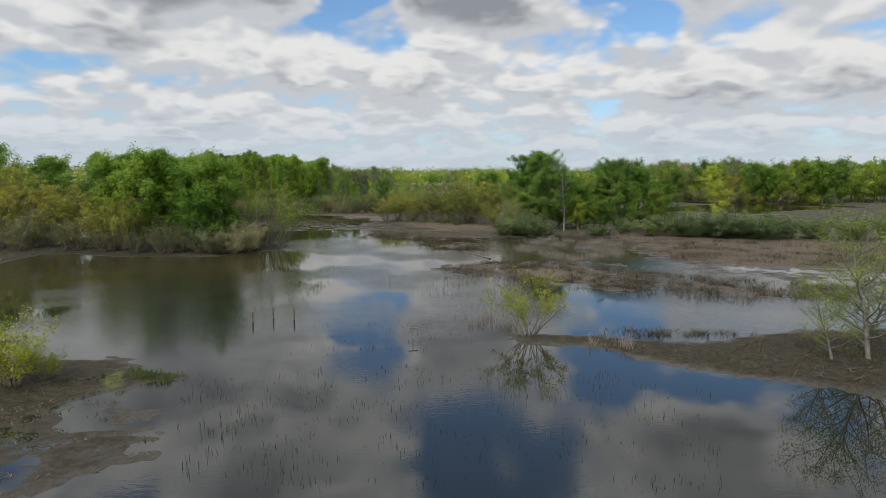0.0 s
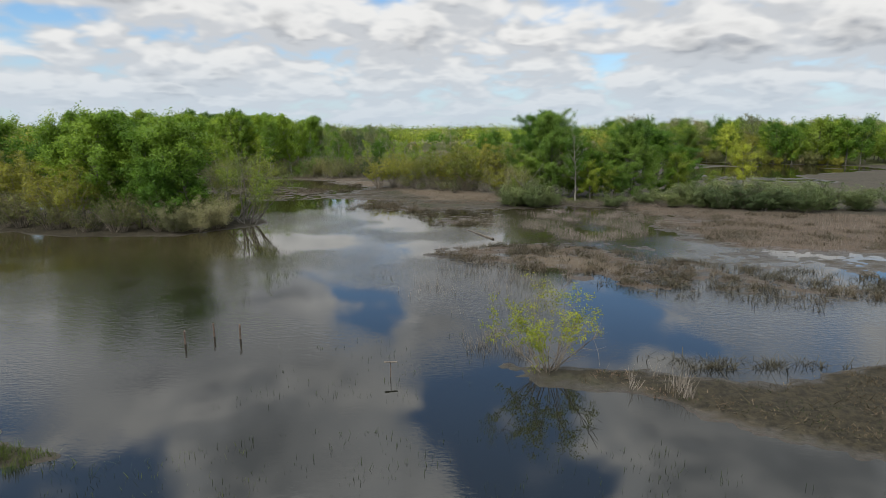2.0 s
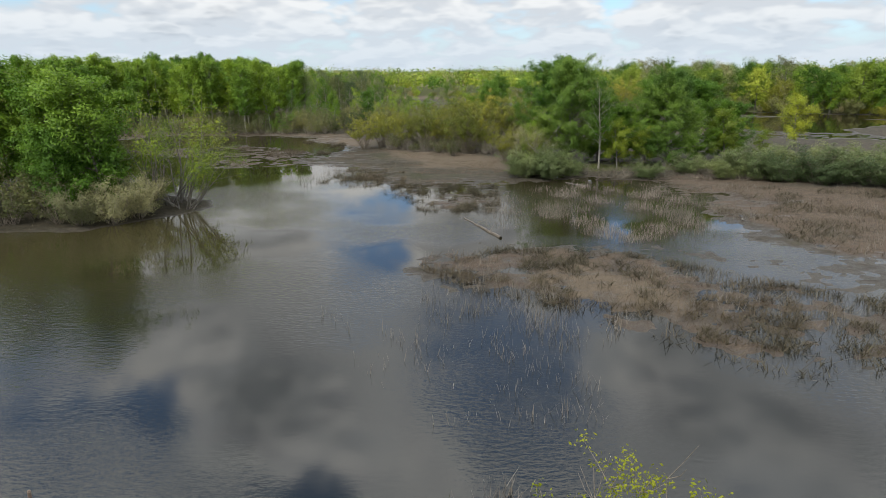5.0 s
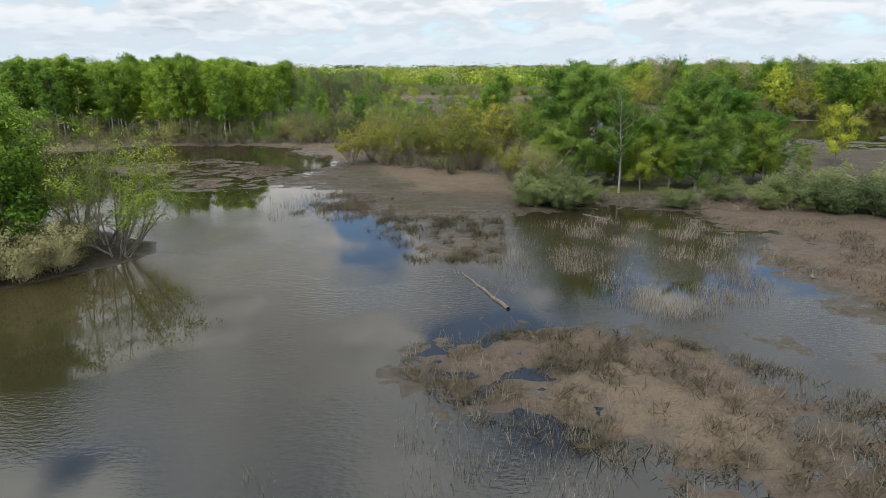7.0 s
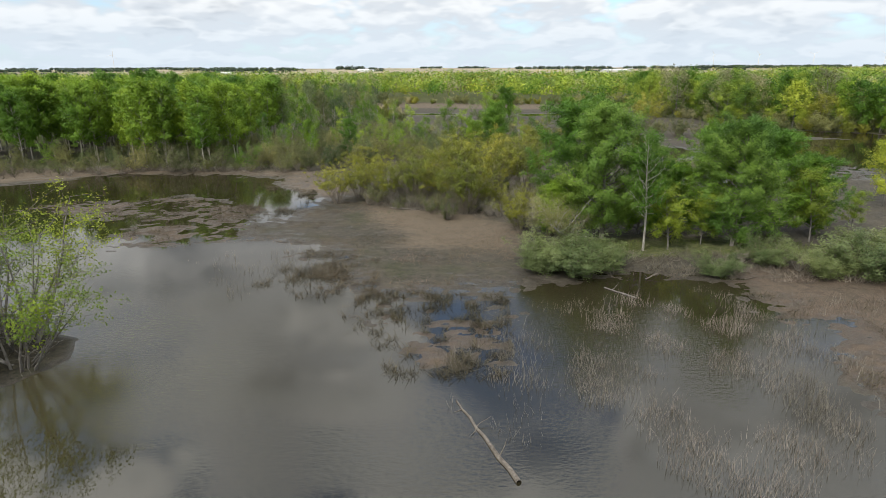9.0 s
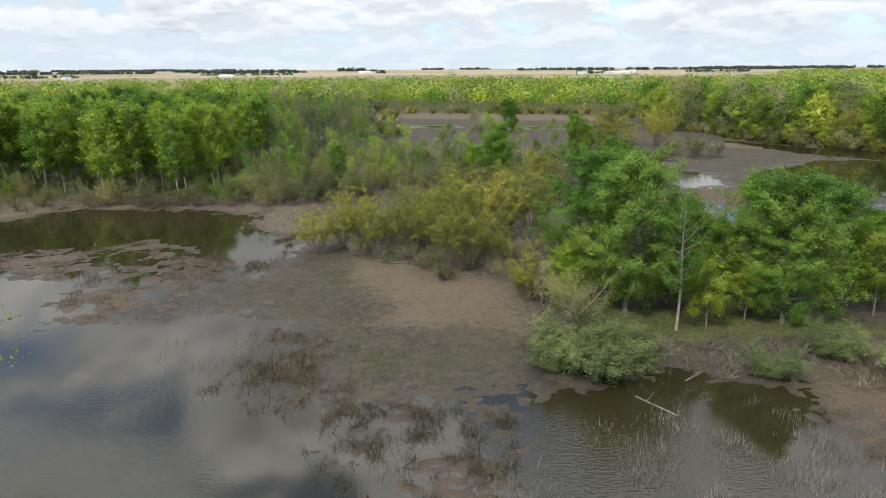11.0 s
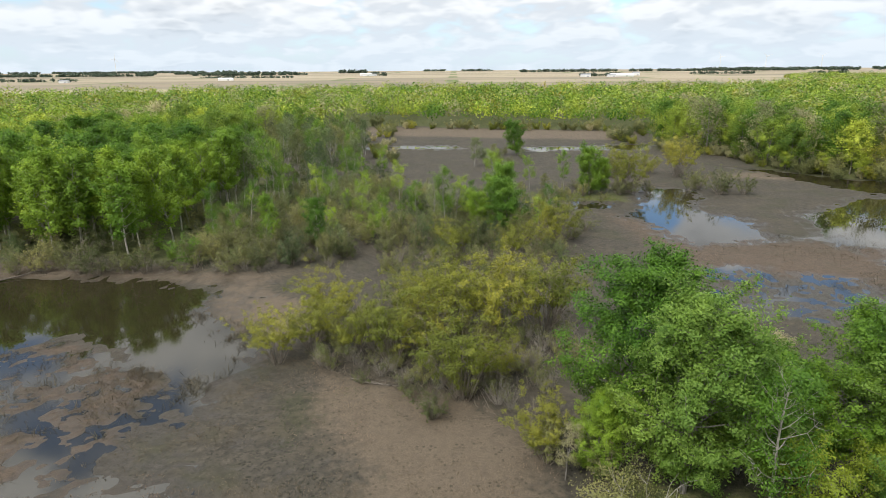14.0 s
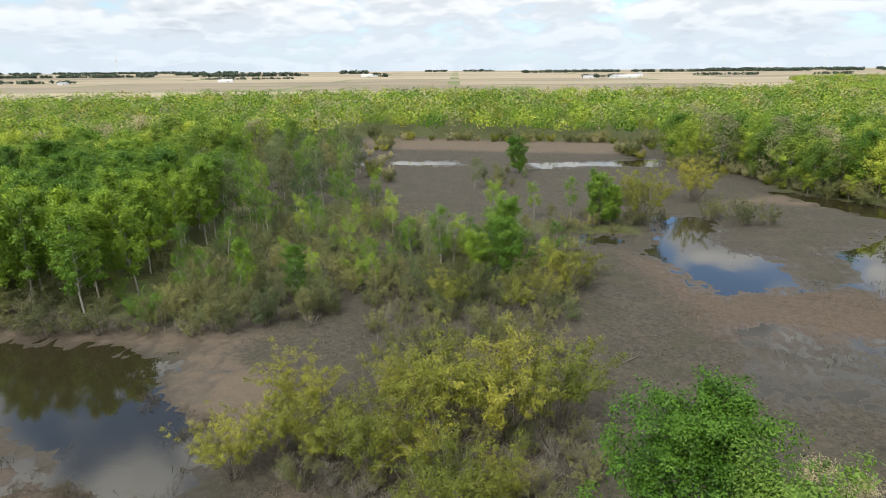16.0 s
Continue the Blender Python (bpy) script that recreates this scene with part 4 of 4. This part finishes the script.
# ---- reeds, sedge and grass ----
def blades(name, seed, spots, mat, label, high, width, lean=0.25, category="reeds"):
    """Upright stalks, each a narrow tapered blade folded along its length."""
    rng = np.random.default_rng(seed)
    xy = np.array(spots, float) * PLAN
    n = len(xy)
    z = land_height(xy[:, 0], xy[:, 1])
    foot = np.stack([xy[:, 0], xy[:, 1], np.maximum(z, -0.25) - 0.03], 1)
    tip = foot + np.stack([rng.normal(0, lean, n), rng.normal(0, lean, n), np.ones(n)], 1) * rng.uniform(*high, n)[:, None]
    turn = rng.uniform(0, 3.14, n)
    w = np.stack([np.cos(turn), np.sin(turn), np.zeros(n)], 1) * (width * rng.uniform(0.6, 1.3, n))[:, None]
    v = np.cross(w, (0, 0, 1)) * 0.7
    verts = np.stack([foot - w, foot + v, tip + w * 0.3, tip - w * 0.3, foot + w, tip + w * 0.35], 1).reshape(-1, 3)
    base = np.arange(n)[:, None] * 6
    quads = np.concatenate([base + np.array((0, 1, 2, 3)), base + np.array((1, 4, 5, 2))])
    mesh = quick_mesh(name, verts, quads)
    mesh.materials.append(mat)
    return tagged(new(name, mesh), label, category, kind="stuff")


def strew(seed, outline, count, clump=0.0, low=-1.0, high=9.0):
    """Random places within an outline, gathered in clumps where clump is above zero."""
    rng = np.random.default_rng(seed)
    pts = np.array(outline)
    xy = rng.uniform(pts.min(0), pts.max(0), (count * 4, 2))
    keep = inside(xy[:, 0] * PLAN, xy[:, 1] * PLAN, outline) > 0
    if clump:
        keep &= fractal(xy[:, 0] / clump, xy[:, 1] / clump, seed, 3) > rng.normal(0.12, 0.15, len(xy))
    xy = xy[keep][:count]
    h = land_height(xy[:, 0] * PLAN, xy[:, 1] * PLAN)
    return xy[(h > low) & (h < high)]


blades("reed_stalks", 1, np.concatenate([
    strew(31, [(7, 100), (26, 104), (30, 90), (26, 80), (16, 76), (6, 88)], 8000, 3.0, high=0.08),
    strew(32, [(2, 92), (10, 96), (8, 80), (3, 84)], 500, 2.0, high=0.08),
    strew(33, [(-14, 116), (-8, 108), (-16, 101), (-24, 112)], 700, 2.0),
    strew(34, [(0, 66), (4, 70), (12, 60), (8, 55), (0, 58)], 900, 1.6, high=0.1),
    strew(35, [(1.5, 47), (6, 46), (5.5, 42), (2, 42.5)], 350, 1.2),
    strew(37, ISLE, 3000, 2.0), strew(38, [(28, 103), (60, 98), (60, 66), (31, 73), (28, 88)], 2500, 2.5), strew(39, [(-6, 62), (8, 58), (10, 50), (0, 50)], 300, 1.5),
    strew(36, [(10, 40), (12.6, 39.3), (12, 36.6), (9.5, 38)], 260, 0.8)]),
    REED, "pale dead reed stalks standing in shallow water", (0.4, 1.15), 0.016)
blades("brush_litter", 5, np.concatenate([
    strew(71, SHORE, 3500, 2.5), strew(72, THICKET, 2500), strew(73, BELT, 4000, 3.0), strew(74, [(17, 115), (50, 112), (52, 104), (28, 106), (18, 108)], 3500, 1.6),
    strew(75, ISLAND, 3000, 2.0, high=0.5), strew(76, [(-6, 150), (18, 150), (20, 178), (-6, 178)], 2500, 3.0), strew(77, [(-8, 136), (10, 131), (14, 122), (12, 134), (0, 140)], 900, 1.5)]),
    LITTER, "tangle of dead grey-brown stems and twigs on the ground", (0.35, 1.2), 0.03, 0.9, "brush")
blades("sedge_mat", 2, np.concatenate([
    strew(41, ISLE, 16000, 1.3, low=-0.13), strew(48, RIGHT_SPIT, 6000, 1.0, low=0.0), strew(49, LEFT_BANK, 6000, 1.2, low=0.02), strew(45, [(11, 42.4), (20, 41.6), (22, 40.6), (13, 40.4)], 900, 0.7), strew(46, [(-1, 68), (9, 62), (16, 55), (26, 50), (30, 54), (8, 66)], 3500, 1.1, low=-0.3), strew(42, [(28, 103), (60, 96), (60, 70), (31, 73), (28, 88)], 6000, 2.5, low=-0.02),
    strew(43, [(-6, 104), (8, 102), (7, 88), (-1, 88)], 5000, 1.2, low=-0.12), strew(47, [(-17, 112), (-4, 110), (-2, 94), (-15, 100)], 4000, 1.4, low=-0.05, high=0.2), strew(50, BAR, 5000, 2.0, low=-0.06), strew(55, [(-28, 152), (-18, 147), (-17, 134), (-22, 128), (-30, 138)], 4000, 2.0, low=-0.08), strew(56, [(34, 172), (62, 186), (90, 186), (80, 160), (50, 146)], 4000, 4.0), strew(44, [(-12, 116), (-4, 112), (-6, 106), (-14, 108)], 1500, 2.0)]),
    SEDGE, "matted brown dead sedge on the mud", (0.25, 0.7), 0.03, 1.0, "sedge")
blades("mud_tufts", 7, np.concatenate([
    strew(81, [(-20, 146), (-4, 137), (12, 124), (14, 114), (6, 98), (-6, 97), (-15, 105), (-18, 116), (-26, 120), (-18, 136)], 15000, 3.5, low=-0.02),
    strew(82, [(24, 168), (60, 185), (70, 160), (40, 140), (20, 145)], 4000, 4.0, low=0.0), strew(83, ISLE, 5000, 2.5, low=-0.02),
    strew(84, [(3, 41.6), (14, 39), (20, 40.4), (34, 43), (34, 26), (22.5, 29.6), (13, 35.4), (6, 39.6)], 6000, 1.2, low=0.0), strew(85, LEFT_MUD, 1500, 1.0, low=-0.02)]),
    SEDGE, "low dead tufts and crumbs of plants on the mud", (0.05, 0.22), 0.035, 0.9, "tufts")
blades("mud_shoots", 8, np.concatenate([
    strew(86, [(-14, 130), (-4, 134), (6, 122), (2, 108), (-8, 102), (-14, 108)], 7000, 5.0, low=0.0), strew(87, [(-17, 33), (-14, 31.6), (-19, 26), (-22, 30)], 900, 1.0, low=0.0),
    strew(88, [(4, 41.2), (20, 39.6), (24, 36), (18, 33), (8, 38.8)], 900, 1.0, low=0.02)]),
    SPROUT, "small dark green shoots coming up through mud", (0.05, 0.16), 0.03, 0.6, "shoots")
blades("shore_grass", 3, np.concatenate([
    strew(54, [(-14.5, 31.4), (-7, 33), (-4, 26), (-9, 23)], 500, 0.8, high=0.0), strew(51, [(-17.5, 33.4), (-14, 32), (-15, 30.8), (-18, 31.4)], 420, 0.5), strew(52, GREENS[0][0], 2500, 2.0), strew(53, GREENS[1][0], 2000, 2.0)]),
    GRASS, "tufts of fresh green marsh grass", (0.2, 0.6), 0.018, 0.35, "grass")
blades("water_sprouts", 4, np.concatenate([
    strew(61, [(-14, 31), (-6, 34), (8, 34), (14, 30), (10, 20), (-10, 20)], 1500, 1.2, high=0.0), strew(62, [(-10, 44), (2, 46), (2, 36), (-10, 36)], 260, 1.5, high=0.0)]),
    SPROUT, "dark sprouts standing out of the pond", (0.3, 0.55), 0.02, 0.2, "water plants")


# ---- posts, logs and driftwood ----
def post(x, y, high, lean):
    """A weathered square-hewn post with a split, bevelled head."""
    bm = bmesh.new()
    bmesh.ops.create_cone(bm, cap_ends=True, segments=9, radius1=0.085, radius2=0.07, depth=high + 0.7, matrix=Matrix.Translation((0, 0, (high - 0.7) / 2)))
    bmesh.ops.bevel(bm, geom=[e for e in bm.edges if e.calc_length() < 0.1], offset=0.012, segments=1, affect="EDGES")
    for v in bm.verts:
        v.co.x += 0.012 * math.sin(v.co.z * 5 + x)
        v.co.z += 0.05 * v.co.x / 0.08 if v.co.z > high * 0.9 else 0.0
    mesh = bpy.data.meshes.new("wooden_post")
    bm.to_mesh(mesh)
    bm.free()
    mesh.materials.append(POST)
    ob = new("wooden_post", mesh)
    ob.matrix_basis = pose(x * PLAN, y * PLAN, 0, lean, -lean, 20 * x)
    return tagged(ob, "weathered brown wooden post standing in the pond", "post", "posts in the pond")


for x, y, high, lean in ((-14.4, 44.3, 1.05, 1.0), (-13.2, 45.6, 1.1, -1.0), (-11.5, 45.2, 1.15, 0.5)):
    post(x, y, high, lean)


def box(name, size, place, mat, parent, label="", turn=0.0, bevel=0.01):
    bm = bmesh.new()
    bmesh.ops.create_cube(bm, size=1.0)
    bmesh.ops.scale(bm, vec=size, verts=bm.verts)
    bmesh.ops.bevel(bm, geom=bm.edges[:], offset=bevel, segments=1, affect="EDGES")
    mesh = bpy.data.meshes.new(name)
    bm.to_mesh(mesh)
    bm.free()
    mesh.materials.append(mat)
    ob = part(name, mesh, parent, label)
    ob.matrix_basis = pose(*place, 0, 0, turn)
    return ob


def perch():
    stand = tagged(new("perch_stand"), "thin pole with a flat board on top in the pond", "perch")
    stand.matrix_basis = pose(-2.05 * PLAN, 39.6 * PLAN, 0, 0, 1.5, 8)
    wood = Wood()
    wood.limb([(0, 0, -0.6), (0.005, 0, 0.3), (0, 0, 1.03)], 0.026, 0.024, 8)
    part("pole", wood.mesh("pole", POST), stand)
    box("board", (0.86, 0.2, 0.035), (0, 0, 1.04), DRIFT, stand, "grey board")


perch()


def log(name, a, b, r0, r1, seed, snags, label, lift=0.05, high_end=0.0, mat=None):
    """A fallen trunk with stubs of broken limbs, lying from a to b."""
    rng = np.random.default_rng(seed)
    (ax, ay), (bx, by) = ((v * PLAN for v in p) for p in (a, b))
    za, zb = max(ground_at(ax, ay), 0) + lift, max(ground_at(bx, by), 0) + lift + high_end
    t = np.linspace(0, 1, 9)
    path = np.stack([ax + (bx - ax) * t, ay + (by - ay) * t, za + (zb - za) * t], 1)
    path[1:-1] += rng.normal(0, r0 * 0.45, (7, 3)) * (1, 1, 0.3)
    wood = Wood()
    wood.limb(path, r0, r1, 8)
    for _ in range(snags):
        i = rng.integers(2, 9)
        d = rng.normal(0, 1, 3)
        wood.limb(curve(rng, path[i], (d[0], d[1], abs(d[2]) * 0.7 + 0.2), rng.uniform(0.4, 1.6) * (0.5 + r0 * 3), 4, 0.0, 0.2), r1 * 0.7 + 0.01, 0.008, 4)
    return tagged(new(name, wood.mesh(name, mat or DRIFT)), label, "log", "fallen wood")


log("floating_log", (6.2, 78.2), (3.3, 85.5), 0.19, 0.06, 1, 6, "long bare grey log floating in the pond", 0.03)
log("shore_log", (18.7, 101.8), (16.6, 104.3), 0.11, 0.07, 2, 1, "dark log lying at the edge of the pool", 0.05, 0.0, BARK)
log("snag", (29.2, 84.0), (29.6, 84.5), 0.14, 0.08, 3, 2, "short dark snag in the shallows", 0.1, 0.35, BARK)
log("fallen_tree", (-59.5, 161.4), (-53.1, 168), 0.15, 0.06, 4, 5, "bleached fallen trunk on the bank", 0.12, 0.6)
log("fallen_branch", (-5.4, 135), (-1.4, 133.6), 0.11, 0.04, 5, 6, "bleached branches lying on tan mud", 0.12)
log("fallen_branch", (-5.0, 134.4), (0.8, 133.2), 0.09, 0.03, 6, 6, "bleached branches lying on tan mud", 0.1)
log("fallen_branch", (23.5, 157.6), (26.1, 159.8), 0.1, 0.07, 7, 0, "pale log lying on the open mud", 0.1)
log("fallen_branch", (16.5, 170.5), (21.5, 174.5), 0.16, 0.06, 8, 5, "pale fallen limb beside yellow willows", 0.3, 1.6)
for k in range(30):
    x, y = dice.uniform(18, 50), dice.uniform(105.5, 113)
    a = any_turn()
    log("dead_limb", (x, y), (x + math.cos(a) * 2.2, y + math.sin(a) * 1.2), 0.05, 0.02, 20 + k, 7, "bare grey dead limbs tangled on the shore", 0.08, dice.uniform(0, 0.8))

for k in range(6):
    x, y = dice.uniform(20.5, 26.5), dice.uniform(31.5, 36)
    a = any_turn()
    log("dead_limb", (x, y), (x + math.cos(a) * 1.6, y + math.sin(a)), 0.04, 0.015, 60 + k, 6, "bare grey dead limbs tangled on the shore", 0.06, dice.uniform(0, 0.5))


# ---- farms and turbines beyond the woods ----
def barn(x, y, long, deep, high, turn, label):
    ob = tagged(new("barn"), label, "barn", "farm buildings")
    ob.matrix_basis = pose(x, y, ground_at(x, y) - 0.05, 0, 0, turn)
    box("wall", (long, deep, high), (0, 0, high / 2), WHITE, ob)
    bm = bmesh.new()
    rise = deep * 0.22
    rows = [[bm.verts.new((sx * (long / 2 + 0.6), yy, zz)) for yy, zz in ((-deep / 2 - 0.6, high), (0, high + rise), (deep / 2 + 0.6, high), (0, high + 0.01))] for sx in (-1, 1)]
    for k in range(4):
        bm.faces.new((rows[0][k], rows[0][(k + 1) % 4], rows[1][(k + 1) % 4], rows[1][k]))
    bm.faces.new(rows[0])
    bm.faces.new(rows[1][::-1])
    mesh = bpy.data.meshes.new("roof")
    bm.to_mesh(mesh)
    bm.free()
    mesh.materials.append(WHITE if long > 40 else ROOFING)
    part("roof", mesh, ob)
    box("door", (4, 0.2, 3.4), (long * 0.2, -deep / 2 - 0.1, 1.75), ROOFING, ob, "grey sliding door")


for x, y, long, deep, high, turn in ((-350, 2600, 46, 16, 7, 5), (-318, 2610, 20, 12, 6, 8), (424, 2110, 30, 16, 7, 0), (500, 2085, 26, 14, 6, 10), (551, 2157, 75, 18, 6, -3), (645, 2325, 24, 16, 9, 0), (-673, 1944, 42, 14, 5, 4), (-1044, 1763, 24, 12, 5, 0)):
    barn(x, y, long, deep, high, turn, "white farm building with low pitched roof among fields")


def turbine(x, y, high, blade, turn, spin):
    ob = tagged(new("wind_turbine"), "white wind turbine standing in far fields", "wind turbine", "wind turbines")
    ob.matrix_basis = pose(x, y, ground_at(x, y), 0, 0, turn)
    wood = Wood()
    wood.limb([(0, 0, -1), (0, 0, high / 2), (0, 0, high)], high * 0.022, high * 0.013, 14)
    part("tower", wood.mesh("tower", WHITE), ob)
    box("nacelle", (high * 0.04, high * 0.11, high * 0.04), (0, 0, high + high * 0.015), WHITE, ob, bevel=0.2)
    hub = new("rotor")
    hub.parent = ob
    hub.matrix_basis = pose(0, -high * 0.065, high + high * 0.015)
    for k in range(3):
        w = Wood()
        a = radians(spin + 120 * k)
        w.limb([(math.sin(a) * r * blade, 0, math.cos(a) * r * blade) for r in (0.0, 0.2, 0.6, 1.0)], blade * 0.035, blade * 0.008, 6)
        part("blade", w.mesh("blade", WHITE), hub)


turbine(-2150, 4050, 92, 40, 20, 15)
for k in range(7):
    turbine(1750 + 330 * k + dice.uniform(-90, 90), 4350 - 60 * k, 80, 38, dice.uniform(-30, 30), dice.uniform(0, 120))


def far_trees():
    """Windbreaks and hedges between the fields."""
    rng = np.random.default_rng(77)
    lines = []
    for x0, x1, y, high in ((-4200, -900, 3500, 11), (-2300, -1350, 2900, 10), (-1200, -650, 2950, 12), (-640, -470, 3600, 16), (-350, -270, 2640, 13), (-200, 260, 4300, 11),
                            (360, 470, 3450, 12), (480, 2300, 3500, 12), (400, 560, 2200, 10), (900, 1500, 2500, 8), (1500, 4200, 3900, 13), (-1900, -1100, 1900, 8), (-900, -560, 2300, 7), (-4500, -1500, 4400, 12)):
        n, level = int((x1 - x0) / 5), ground_at((x0 + x1) / 2, y)
        for x in rng.uniform(x0, x1, n):
            if lattice(np.array([x / 130]), np.array([y * 1.0]), 5)[0] < -0.6:
                continue
            m, size = 16, high * rng.uniform(0.75, 1.45)
            d = rng.normal(0, 1, (m, 3))
            d /= np.linalg.norm(d, axis=1)[:, None]
            c = d * (size * 0.6, size * 0.6, size * 0.42) + (x, y + rng.uniform(-14, 14), size * 0.5 + level)
            a = rng.normal(0, 1, (m, 3))
            a /= np.linalg.norm(a, axis=1)[:, None]
            b = np.cross(a, d)
            lines.append(np.stack([c + a * size * 0.3, c + b * size * 0.3, c - a * size * 0.3, c - b * size * 0.3], 1).reshape(-1, 3))
    verts = np.concatenate(lines)
    mesh = quick_mesh("windbreak", verts, np.arange(len(verts)).reshape(-1, 4))
    mesh.materials.append(HAZED_HEDGE)
    tagged(new("windbreak_trees", mesh), "dark lines of trees between far fields", "tree line", kind="stuff")


far_trees()
